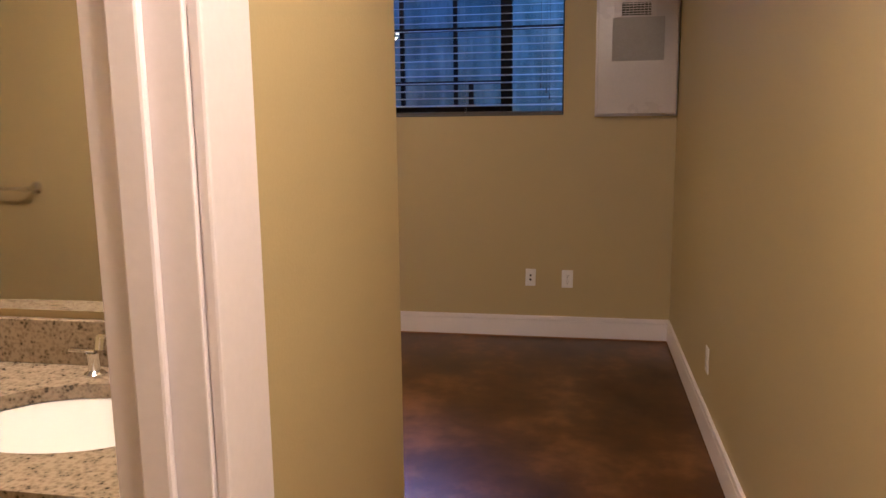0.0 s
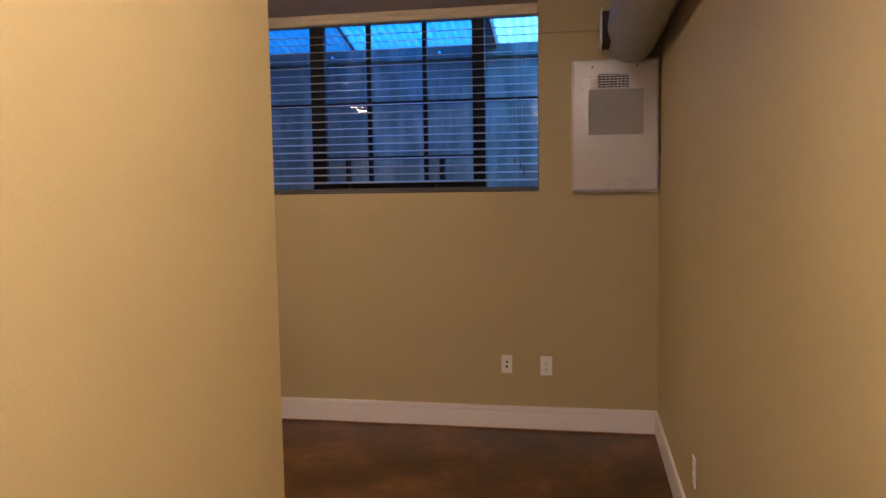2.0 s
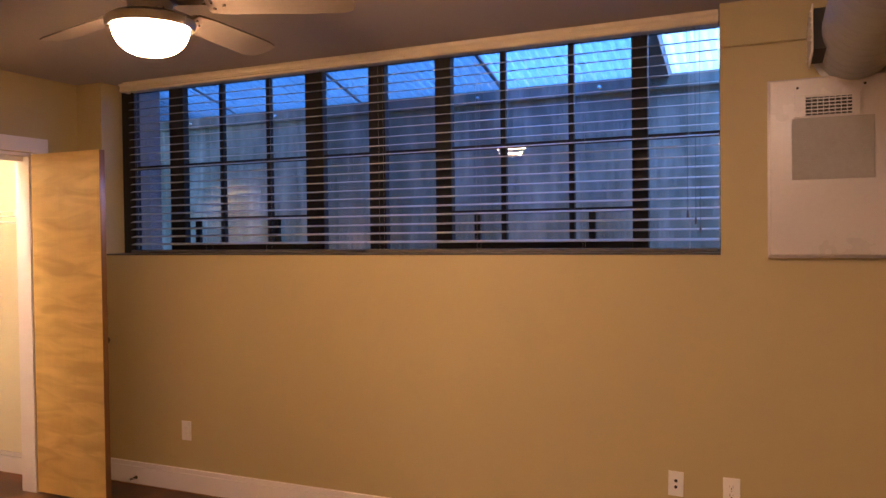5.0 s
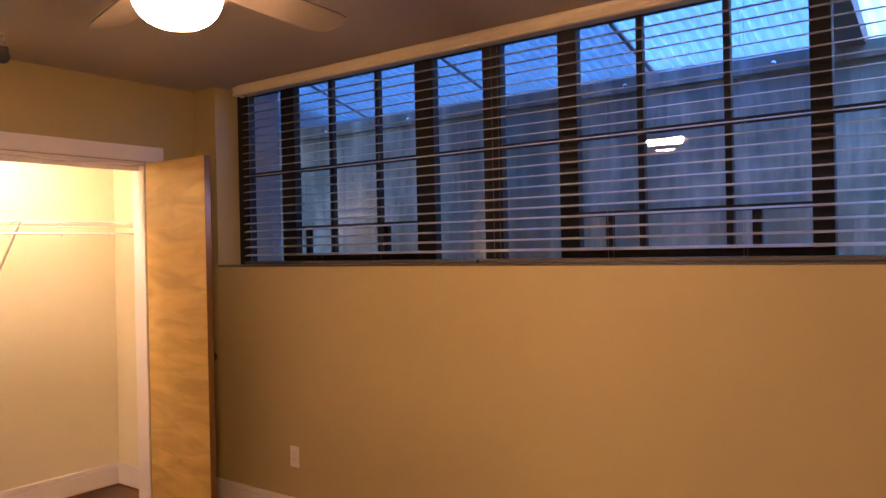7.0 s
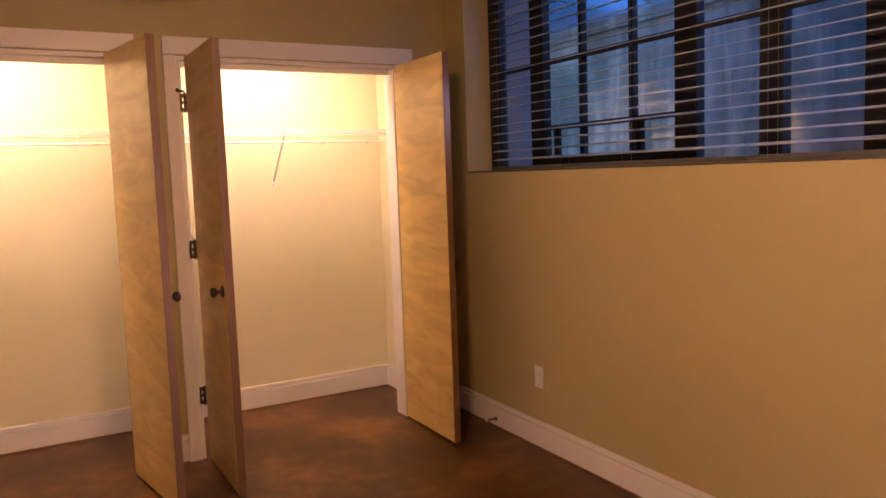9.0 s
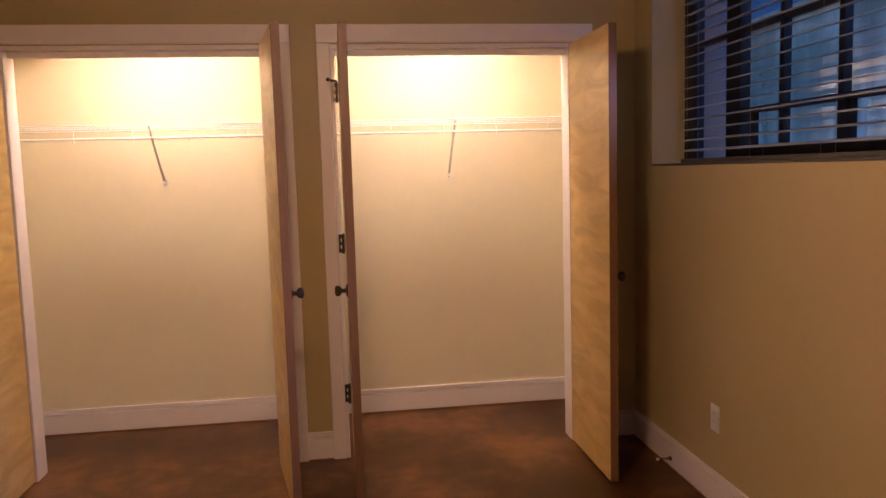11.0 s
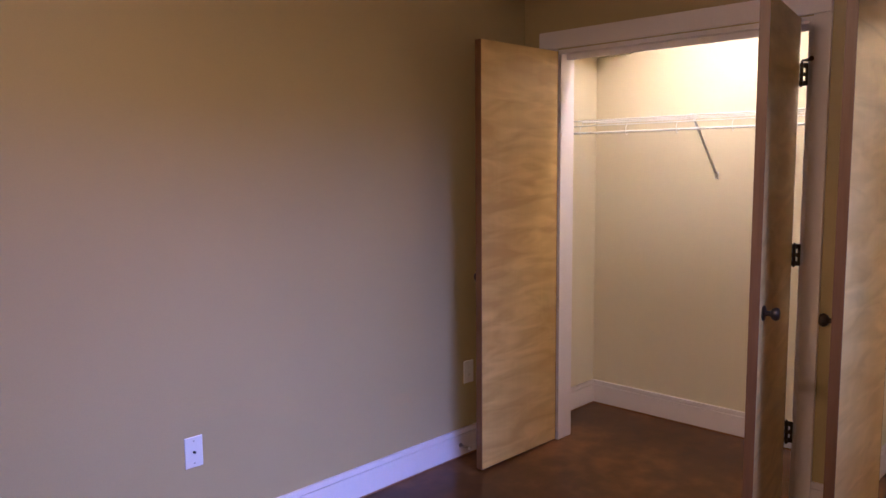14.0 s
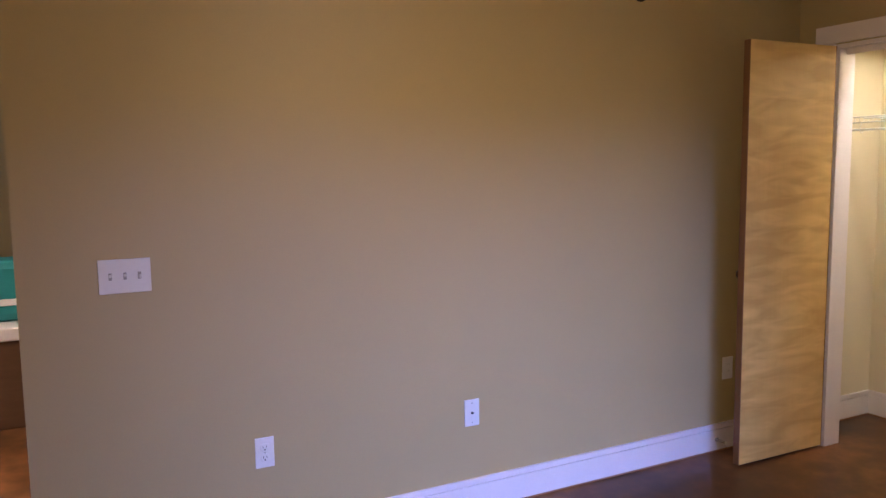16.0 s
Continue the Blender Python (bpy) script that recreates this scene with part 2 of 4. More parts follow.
BLACK_PIPE = surface("black_iron_pipe", (0.008, 0.007, 0.006), (0.018, 0.015, 0.013), 0.6, 60, 5.0, 0.05)
GRANITE = granite("speckled_granite")
SINK = surface("white_porcelain", (0.78, 0.76, 0.72), (0.82, 0.80, 0.76), 0.15, 40, 3.0, 0.0, spread=0.05)
MIRROR = surface("mirror_silver", (0.86, 0.87, 0.86), (0.88, 0.89, 0.88), 0.03, 40, 3.0, 0.0, metal=1.0, spread=0.01)
CONCRETE = weathered_concrete("weathered_concrete")
PLASTER = surface("grey_painted_plaster", (0.12, 0.13, 0.15), (0.17, 0.18, 0.20), 0.8, 60, 1.2, 0.1)
GLASS = pane_glass("window_pane")
ROOF = roof_sheet("corrugated_plastic", (0.105, 0.205, 0.35))
# the darkest of the three roof tints, for the left stretch
ROOF_DARK = roof_sheet("dark_corrugated_plastic", (0.05, 0.10, 0.17))
ROOF_CLEAR = roof_sheet("clear_corrugated_plastic", (0.36, 0.46, 0.56))
TEAL = surface("teal_fabric", (0.02, 0.16, 0.17), (0.04, 0.24, 0.25), 0.8, 200, 6.0, 0.1)
WALNUT = surface("walnut_veneer", (0.09, 0.045, 0.022), (0.15, 0.08, 0.04), 0.45, 40, 3.0, 0.03, stretch=(0.2, 1, 1))
FAN_GLASS = glow("lit_frosted_bowl", LAMP_COLOR, FAN_GLOW)
HALL_GLASS = glow("lit_hall_dome", HALL_COLOR, HALL_GLOW)
BATH_GLASS = glow("lit_bath_globe", HALL_COLOR, BATH_GLOW)
BULB = glow("lit_closet_diffuser", CLOSET_COLOR, CLOSET_GLOW)


# ---- building helpers ----
def box(bm, x0, x1, y0, y1, z0, z1, bevel=0.0):
    r = bmesh.ops.create_cube(bm, size=1.0)
    vs = r["verts"]
    for v in vs:
        v.co = Vector(((x0 + x1) / 2 + v.co.x * (x1 - x0), (y0 + y1) / 2 + v.co.y * (y1 - y0), (z0 + z1) / 2 + v.co.z * (z1 - z0)))
    if bevel:
        es = list({e for v in vs for e in v.link_edges})
        bmesh.ops.bevel(bm, geom=es, offset=bevel, segments=2, affect="EDGES", profile=0.5)


def boxes(*rows, bevel=0.0):
    bm = bmesh.new()
    for row in rows:
        box(bm, *row, bevel=bevel)
    return bm


def tube(bm, a, b, r, n=10, r2=None):
    a, b = Vector(a), Vector(b)
    d = b - a
    q = d.to_track_quat("Z", "Y").to_matrix().to_4x4()
    m = Matrix.Translation((a + b) / 2) @ q
    bmesh.ops.create_cone(bm, cap_ends=True, segments=n, radius1=r, radius2=r if r2 is None else r2, depth=d.length, matrix=m)


def lathe(bm, profile, n=24, m=None):
    """Turns a profile of (radius, height) about the z axis."""
    rings = []
    for r, z in profile:
        ring = []
        for i in range(n):
            a = 2 * math.pi * i / n
            p = Vector((r * math.cos(a), r * math.sin(a), z))
            ring.append(bm.verts.new(m @ p if m else p))
        rings.append(ring)
    for k in range(len(rings) - 1):
        for i in range(n):
            j = (i + 1) % n
            bm.faces.new((rings[k][i], rings[k][j], rings[k + 1][j], rings[k + 1][i]))
    bm.faces.new(rings[0][::-1])
    bm.faces.new(rings[-1])
    bmesh.ops.recalc_face_normals(bm, faces=bm.faces)


def mesh_of(name, bm, mat, smooth=False):
    me = bpy.data.meshes.new(name)
    bm.to_mesh(me)
    bm.free()
    me.materials.append(mat)
    if smooth:
        for p in me.polygons:
            p.use_smooth = True
        me.set_sharp_from_angle(angle=radians(40))
    return me


def part(name, bm, mat, parent, label="", smooth=False):
    ob = new(name, mesh_of(name, bm, mat, smooth))
    ob.parent = parent
    if label:
        ob["label"] = label
    return ob


def structure(name, bm, mat, label, category):
    return tagged(new(name, mesh_of(name, bm, mat)), label, category, kind="structure")


def thing(name, label, category, at=None, group=""):
    ob = new(name)
    ob.empty_display_size = 0.1
    if at is not None:
        ob.matrix_basis = at
    return tagged(ob, label, category, group)


# ---- plan: right wall x = 0, window wall y = 0 ----
CEIL = 2.525
HALL_X = -0.946
BACK_Y = -3.250
BACK_T = 0.12
CLOSET_X = -4.575
CLOSET_BACK = -5.27
SILL = 1.432
JAMB_L, JAMB_R = -4.36, -0.68
OPEN_L = (-3.03, -1.800)
OPEN_R = (-1.535, -0.338)
HEAD = 2.055
BATH_DOOR = (-4.78, -4.100)
BATH_CASING = -3.994

structure("floor", boxes((-5.45, 0.15, -8.2, 0.24, -0.12, 0.0)), FLOOR, "dark brown stained and sealed concrete floor, mottled and glossy", "floor")
structure("ceiling", boxes((CLOSET_X - 0.001, 0.15, -8.2, 0.24, CEIL, CEIL + 0.12), (-5.45, CLOSET_X - 0.001, BACK_Y - 0.15, 0.24, CEIL, CEIL + 0.12)), CEILING, "plain off-white painted plaster ceiling, its colour darkened against bounced light", "ceiling")
structure("wall_window", boxes(
    (-5.45, 0.15, 0.0, 0.24, 0.0, SILL),
    (-5.45, JAMB_L, 0.0, 0.24, SILL, CEIL),
    (JAMB_R, 0.15, 0.0, 0.24, SILL, CEIL),
    (JAMB_L, JAMB_R, 0.16, 0.24, 2.499, CEIL)), PAINT, "khaki painted wall with a wide recessed window", "wall")
structure("wall_beam", boxes((JAMB_R, 0.0, -0.022, 0.0, 2.333, CEIL), bevel=0.004), PAINT, "shallow khaki painted beam above the wall unit", "beam")
structure("wall_right", boxes((0.0, 0.15, -8.2, 0.0, 0.0, CEIL)), PAINT, "long plain khaki painted wall along the passage", "wall")
structure("wall_back", boxes((-5.45, HALL_X, BACK_Y - BACK_T, BACK_Y, 0.0, CEIL)), PAINT, "khaki painted bedroom wall with switches and outlets", "wall")
structure("wall_passage", boxes(
    (HALL_X - 0.10, HALL_X, BATH_DOOR[1], BACK_Y - BACK_T, 0.0, CEIL),
    (HALL_X - 0.10, HALL_X, BATH_DOOR[0], BATH_DOOR[1], 2.06, CEIL),
    (HALL_X - 0.10, HALL_X, -5.2, BATH_DOOR[0], 0.0, CEIL)), PAINT, "khaki painted passage wall with the bathroom doorway", "wall")
structure("wall_closet", boxes(
    (CLOSET_X - 0.115, CLOSET_X, BACK_Y, OPEN_L[0], 0.0, CEIL),
    (CLOSET_X - 0.115, CLOSET_X, OPEN_L[1], OPEN_R[0], 0.0, CEIL),
    (CLOSET_X - 0.115, CLOSET_X, OPEN_R[1], 0.0, 0.0, CEIL),
    (CLOSET_X - 0.115, CLOSET_X, OPEN_L[0], OPEN_L[1], HEAD, CEIL),
    (CLOSET_X - 0.115, CLOSET_X, OPEN_R[0], OPEN_R[1], HEAD, CEIL)), PAINT, "khaki painted wall with two closet openings", "wall")
structure("wall_closet_back", boxes((CLOSET_BACK - 0.18, CLOSET_BACK, BACK_Y - BACK_T, 0.0, 0.0, CEIL)), CLOSET_PAINT, "cream painted back wall inside the closets", "wall")
structure("wall_closet_end", boxes((CLOSET_BACK, CLOSET_X - 0.115, BACK_Y, BACK_Y + 0.004, 0.0, CEIL), (CLOSET_BACK, CLOSET_X - 0.115, -0.14, 0.0, 0.0, CEIL)), CLOSET_PAINT, "cream painted end walls inside the closets", "wall")
structure("wall_closet_partition", boxes((CLOSET_BACK, CLOSET_X - 0.115, -1.72, -1.62, 0.0, CEIL)), CLOSET_PAINT, "cream painted partition between two closets", "wall")
structure("closet_ceiling", boxes((CLOSET_BACK, CLOSET_X - 0.115, BACK_Y + 0.004, -1.72, 2.31, 2.37), (CLOSET_BACK, CLOSET_X - 0.115, -1.62, -0.14, 2.31, 2.37)), CLOSET_PAINT, "cream painted ceiling inside the closets", "ceiling")
structure("closet_soffit", boxes((CLOSET_BACK, CLOSET_X - 0.115, BACK_Y + 0.004, -3.015, 2.105, 2.31), bevel=0.003), CLOSET_PAINT, "cream boxed soffit in the closet's top corner", "soffit")
# bathroom and the space behind the passage
structure("wall_bathroom", boxes(
    (-3.75, -3.6, -5.08, BACK_Y - BACK_T, 0.0, CEIL),
    (-3.6, HALL_X - 0.10, -5.05, -4.9, 0.0, CEIL)), PAINT, "khaki painted bathroom walls", "wall")
structure("wall_far", boxes((-3.2, 0.15, -8.35, -8.2, 0.0, CEIL), (-3.35, -3.2, -8.2, -5.2, 0.0, CEIL), (-3.2, HALL_X, -5.2, -5.05, 0.0, CEIL)), PAINT, "khaki painted walls of the room behind the passage", "wall")


# ---- baseboards and casings ----
def baseboard(bm, a, b, normal, h=0.146):
    """A run of board from a to b (x, y), proud of the wall along normal, with a grooved cap."""
    (ax, ay), (bx, by), (nx, ny) = a, b, normal
    for off0, off1, z0, z1 in ((0.0, 0.014, 0.009, h - 0.029), (0.0, 0.007, h - 0.029, h - 0.0245), (0.0, 0.0145, h - 0.0245, h)):
        xs = sorted((ax + nx * off0, bx + nx * off1))
        ys = sorted((ay + ny * off0, by + ny * off1))
        box(bm, xs[0], xs[1], ys[0], ys[1], z0, z1, bevel=0.0015)


RUNS = (
    ("baseboard_window", (-4.575, 0.0), (0.0, 0.0), (0, -1)),
    ("baseboard_right", (0.0, -8.2), (0.0, -0.014), (-1, 0)),
    ("baseboard_back", (CLOSET_X, BACK_Y), (HALL_X, BACK_Y), (0, 1)),
    ("baseboard_passage", (HALL_X, -3.99), (HALL_X, BACK_Y), (1, 0)),
    ("baseboard_closet_mid", (CLOSET_X, -1.727), (CLOSET_X, -1.602), (1, 0)),
    ("baseboard_closet_side", (CLOSET_X, -0.236), (CLOSET_X, -0.014), (1, 0)),
    ("baseboard_closet_far", (CLOSET_X, BACK_Y + 0.014), (CLOSET_X, -3.145), (1, 0)),
    ("baseboard_inside_back_a", (CLOSET_BACK, BACK_Y + 0.004), (CLOSET_BACK, -1.72), (1, 0)),
    ("baseboard_inside_back_b", (CLOSET_BACK, -1.62), (CLOSET_BACK, -0.14), (1, 0)),
    ("baseboard_inside_end_a", (CLOSET_BACK + 0.014, BACK_Y + 0.004), (CLOSET_X - 0.115, BACK_Y + 0.004), (0, 1)),
    ("baseboard_inside_end_b", (CLOSET_BACK + 0.014, -0.14), (CLOSET_X - 0.115, -0.14), (0, -1)),
    ("baseboard_inside_part_a", (CLOSET_BACK + 0.014, -1.72), (CLOSET_X - 0.115, -1.72), (0, -1)),
    ("baseboard_inside_part_b", (CLOSET_BACK + 0.014, -1.62), (CLOSET_X - 0.115, -1.62), (0, 1)),
)
for name, a, b, n in RUNS:
    bm = bmesh.new()
    baseboard(bm, a, b, n)
    base = structure(name, bm, TRIM, "white painted baseboard with a grooved top edge", "baseboard")
    (ax, ay), (bx, by), (nx, ny) = a, b, n
    xs, ys = sorted((ax, bx + nx * 0.011)), sorted((ay, by + ny * 0.011))
    part("floor_edge", boxes((xs[0], xs[1], ys[0], ys[1], 0.0, 0.0085)), STRIP, base, "tan sealant strip along the floor")


def closet_trim(name, y0, y1, left, right):
    x = CLOSET_X
    root = thing(name, "white painted casing and jambs round a closet opening", "door frame")
    root["kind"] = "structure"
    part("casing", boxes((x, x + 0.02, y0 - left, y0 - 0.005, 0.002, HEAD + 0.006), bevel=0.003), TRIM, root)
    part("casing", boxes((x, x + 0.02, y1 + 0.005, y1 + right, 0.002, HEAD + 0.006), bevel=0.003), TRIM, root)
    part("head_casing", boxes((x, x + 0.022, y0 - left, y1 + right, HEAD + 0.008, 2.150), bevel=0.003), TRIM, root)
    part("jamb", boxes((x - 0.115, x + 0.004, y0 - 0.004, y0 + 0.016, 0.001, HEAD - 0.017), bevel=0.002), TRIM, root)
    part("jamb", boxes((x - 0.115, x + 0.004, y1 - 0.016, y1 + 0.004, 0.001, HEAD - 0.017), bevel=0.002), TRIM, root)
    part("head_jamb", boxes((x - 0.115, x + 0.004, y0 - 0.004, y1 + 0.004, HEAD - 0.016, HEAD + 0.003), bevel=0.002), TRIM, root)
    part("door_stop", boxes((x - 0.055, x - 0.043, y0 + 0.017, y1 - 0.017, HEAD - 0.046, HEAD - 0.017), bevel=0.002), TRIM, root)


closet_trim("trim_closet_1", *OPEN_L, 0.11, 0.073)
closet_trim("trim_closet_2", *OPEN_R, 0.067, 0.107)


def bath_trim():
    root = thing("trim_bathroom", "white moulded casing round the bathroom doorway", "door frame")
    root["kind"] = "structure"
    x = HALL_X
    for y0, y1, sgn in ((BATH_DOOR[1], BATH_CASING, 1), (BATH_DOOR[0] - 0.125, BATH_DOOR[0], -1)):
        w = y1 - y0
        inner = y0 if sgn > 0 else y1
        a, b = inner - sgn * 0.012, inner + sgn * w
        bm = boxes((x, x + 0.016, min(a, b), max(a, b), 0.002, 2.06), bevel=0.004)
        part("casing", bm, TRIM, root)
    part("head_casing", boxes((x, x + 0.02, BATH_DOOR[0] - 0.125, BATH_CASING, 2.062, 2.17), bevel=0.003), TRIM, root)
    for y0, y1 in ((BATH_DOOR[1] - 0.018, BATH_DOOR[1] + 0.002), (BATH_DOOR[0] - 0.002, BATH_DOOR[0] + 0.018)):
        part("jamb", boxes((x - 0.116, x - 0.0005, y0, y1, 0.001, 2.05), bevel=0.002), TRIM, root)
    part("door_stop", boxes((x - 0.080, x - 0.042, BATH_DOOR[1] - 0.03, BATH_DOOR[1] - 0.018, 0.001, 2.04), bevel=0.004), TRIM, root)


bath_trim()


# ---- closet doors ----
def closet_door(name, label, hinge, angle, width, side, gap=0.0):
    """A flush slab that hangs at the hinge and runs along its own x; side: +1 if the room face looks along +y."""
    root = thing(name, label, "closet door", pose(hinge[0], hinge[1], 0.0, 0, 0, angle), "open closet doors")
    y0, y1 = sorted((0.0, -side * 0.035))
    part("slab", boxes((0.004, width - 0.004, y0, y1, 0.015, 2.047), bevel=0.001), BIRCH, root)
    part("edge_band", boxes((width - 0.0035, width, y0, y1, 0.015, 2.047)), EDGE, root, "reddish stained wooden edge")
    part("edge_band", boxes((0.0, 0.0035, y0, y1, 0.015, 2.047)), EDGE, root, "reddish stained wooden edge")
    for z in (0.342, 1.097, 1.828):
        bm = boxes((-0.004, -0.0005, y0 + 0.003, y1 - 0.003, z - 0.045, z + 0.045))
        box(bm, -0.040, -0.004, side * 0.002 - 0.0015, side * 0.002 + 0.0015, z - 0.045, z + 0.045)
        for k in range(5):
            tube(bm, (-0.004, side * 0.008, z - 0.045 + k * 0.018), (-0.004, side * 0.008, z - 0.0285 + k * 0.018), 0.0068, 10)
        tube(bm, (-0.004, side * 0.008, z - 0.05), (-0.004, side * 0.008, z + 0.051), 0.0045, 8)
        if gap:
            for z0, z1 in ((-0.045, -0.025), (-0.008, 0.008), (0.025, 0.045)):
                box(bm, -0.016, -0.013, min(-side * 0.006, side * gap), max(-side * 0.006, side * gap), z + z0, z + z1)
            box(bm, -0.0165, -0.0125, side * (gap - 0.005) - 0.005, side * (gap - 0.005) + 0.005, z - 0.045, z + 0.045)
        for zz in (-0.03, 0.0, 0.03):
            tube(bm, (-0.0005, -side * 0.0175, z + zz), (-0.006, -side * 0.0175, z + zz), 0.004, 8)
        h = part("hinge", bm, BRONZE, root, "dark bronze butt hinge", True)
        if z > 1.5:
            bm = bmesh.new()
            tube(bm, (-0.004, side * 0.008, z + 0.055), (0.035, side * 0.045, z + 0.055), 0.004, 8)
            tube(bm, (0.035, side * 0.045, z + 0.055), (0.040, side * 0.050, z + 0.055), 0.010, 10)
            tube(bm, (-0.004, side * 0.008, z + 0.055), (-0.040, side * 0.035, z + 0.055), 0.004, 8)
            part("hinge_stop", bm, BRONZE, h, "small bronze hinge-pin stop", True)
    bm = bmesh.new()
    turn = pose(width - 0.062, 0, 0.943, -90 * side, 0, 0)
    lathe(bm, [(0.028, 0.0), (0.028, 0.004), (0.024, 0.008), (0.011, 0.010), (0.009, 0.020), (0.010, 0.026), (0.018, 0.031), (0.0235, 0.040), (0.0235, 0.047), (0.019, 0.054), (0.009, 0.057)], 20, turn)
    part("knob", bm, BRONZE, root, "dark bronze round knob", True)
    return root


closet_door("closet_door", "open flush birch door beside the khaki bedroom wall", (-4.552, -3.052), -1.0, 0.590, -1)
closet_door("closet_door", "open flush birch door with dark bronze hinges by white casing", (-4.537, -1.834), 9.8, 0.592, 1, 0.03)
closet_door("closet_door", "open flush birch door, its room side in shade", (-4.537, -1.504), 0.2, 0.572, -1, 0.03)
closet_door("closet_door", "open flush birch door beside the window wall", (-4.552, -0.322), 0.0, 0.566, 1)


# ---- closet shelves and lamps ----
def wire_shelf(y0, y1, brackets, label):
    root = thing("wire_shelf", label, "shelf", group="wire closet shelves")
    xb, xf, z = CLOSET_BACK + 0.008, CLOSET_BACK + 0.31, 1.722
    bm = bmesh.new()
    n = int((y1 - y0) / 0.0255)
    for i in range(n + 1):
        y = y0 + 0.006 + (y1 - y0 - 0.012) * i / n
        tube(bm, (xb, y, z), (xf, y, z), 0.0016, 5)
        tube(bm, (xf, y, z), (xf + 0.002, y, z - 0.032), 0.0016, 5)
    deck = part("deck", bm, WIRE, root)
    deck["kind"] = "stuff"
    for x, zz, r in ((xb, z - 0.003, 0.0032), (xb + 0.15, z - 0.0035, 0.0032), (xf, z - 0.003, 0.0034), (xf + 0.002, z - 0.033, 0.0034)):
        bm = bmesh.new()
        tube(bm, (x, y0 + 0.002, zz), (x, y1 - 0.002, zz), r, 8)
        part("rail", bm, WIRE, root, smooth=True)
    bm = bmesh.new()
    tube(bm, (xf + 0.006, y0 + 0.002, z - 0.072), (xf + 0.006, y1 - 0.002, z - 0.072), 0.0062, 10)
    part("hanging_rod", bm, WIRE, root, smooth=True)
    k = int((y1 - y0) / 0.29)
    for i in range(k + 1):
        y = y0 + 0.10 + i * 0.29
        if y > y1 - 0.04:
            break
        bm = bmesh.new()
        pts = [(xf + 0.002, z - 0.030), (xf + 0.016, z - 0.055), (xf + 0.018, z - 0.075), (xf + 0.008, z - 0.090), (xf - 0.006, z - 0.084)]
        for p, q in zip(pts, pts[1:]):
            tube(bm, (p[0], y, p[1]), (q[0], y, q[1]), 0.0019, 6)
        part("hook", bm, WIRE, root, smooth=True)
    for y in brackets:
        bm = bmesh.new()
        a, b = Vector((xf - 0.012, y, z - 0.006)), Vector((CLOSET_BACK + 0.010, y, 1.425))
        d = (b - a).normalized()
        u = Vector((0, 1, 0))
        w = d.cross(u).normalized()
        for s0, s1 in (((-0.0055, -0.001), (0.0055, 0.001)), ((-0.0055, -0.001), (-0.004, 0.005)), ((0.004, -0.001), (0.0055, 0.005))):
            vs = []
            for p in (a, b):
                for uu, ww in ((s0[0], s0[1]), (s1[0], s0[1]), (s1[0], s1[1]), (s0[0], s1[1])):
                    vs.append(bm.verts.new(p + u * uu + w * ww))
            for f in ((0, 1, 2, 3), (7, 6, 5, 4), (0, 4, 5, 1), (1, 5, 6, 2), (2, 6, 7, 3), (3, 7, 4, 0)):
                bm.faces.new([vs[i] for i in f])
        box(bm, CLOSET_BACK, CLOSET_BACK + 0.004, y - 0.013, y + 0.013, 1.392, 1.432, bevel=0.001)
        box(bm, xf - 0.02, xf + 0.004, y - 0.010, y + 0.010, z - 0.001, z + 0.005, bevel=0.001)
        bmesh.ops.recalc_face_normals(bm, faces=bm.faces)
        br = part("bracket", bm, WIRE, root, "white sheet-metal support strut")
        bm = bmesh.new()
        tube(bm, (CLOSET_BACK + 0.004, y, 1.402), (CLOSET_BACK + 0.007, y, 1.402), 0.005, 8)
        part("screw", bm, GREY_GRILLE, br)
    for y in (y0, y1 - 0.010):
        part("end_clip", boxes((xf - 0.03, xf + 0.012, y, y + 0.010, z - 0.040, z + 0.008), bevel=0.002), WIRE, root)


wire_shelf(BACK_Y + 0.005, -1.721, (-2.490,), "white wire shelf with hanging rod on a cream wall")
wire_shelf(-1.619, -0.141, (-0.872,), "white wire shelf with hanging rod in the closet by the window")


def closet_lamp(y):
    root = thing("closet_lamp", "lit white strip light on the closet ceiling", "lamp", pose(-4.765, y, 2.31), "closet lamps")
    part("housing", boxes((-0.062, 0.062, -0.315, 0.315, -0.02, 0.0), bevel=0.004), WHITE_PLASTIC, root)
    bm = boxes((-0.055, 0.055, -0.30, 0.30, -0.034, -0.0205))
    es = [e for e in bm.edges if abs(e.verts[0].co.y - e.verts[1].co.y) > 0.5 and e.verts[0].co.z < -0.03]
    bmesh.ops.bevel(bm, geom=es, offset=0.006, segments=4, affect="EDGES", profile=0.5)
    part("diffuser", bm, BULB, root, "glowing frosted diffuser", True)
    for yy in (-0.306, 0.302):
        part("end_cap", boxes((-0.057, 0.057, yy, yy + 0.004, -0.036, -0.0205), bevel=0.001), WHITE_PLASTIC, root)


closet_lamp(-2.42)
closet_lamp(-0.95)

# ---- window with steel bars ----
def sheet(x0, x1, y, z0, z1):
    """A pane of glass that faces the room."""
    bm = bmesh.new()
    bm.faces.new([bm.verts.new(p) for p in ((x0, y, z0), (x1, y, z0), (x1, y, z1), (x0, y, z1))])
    return bm


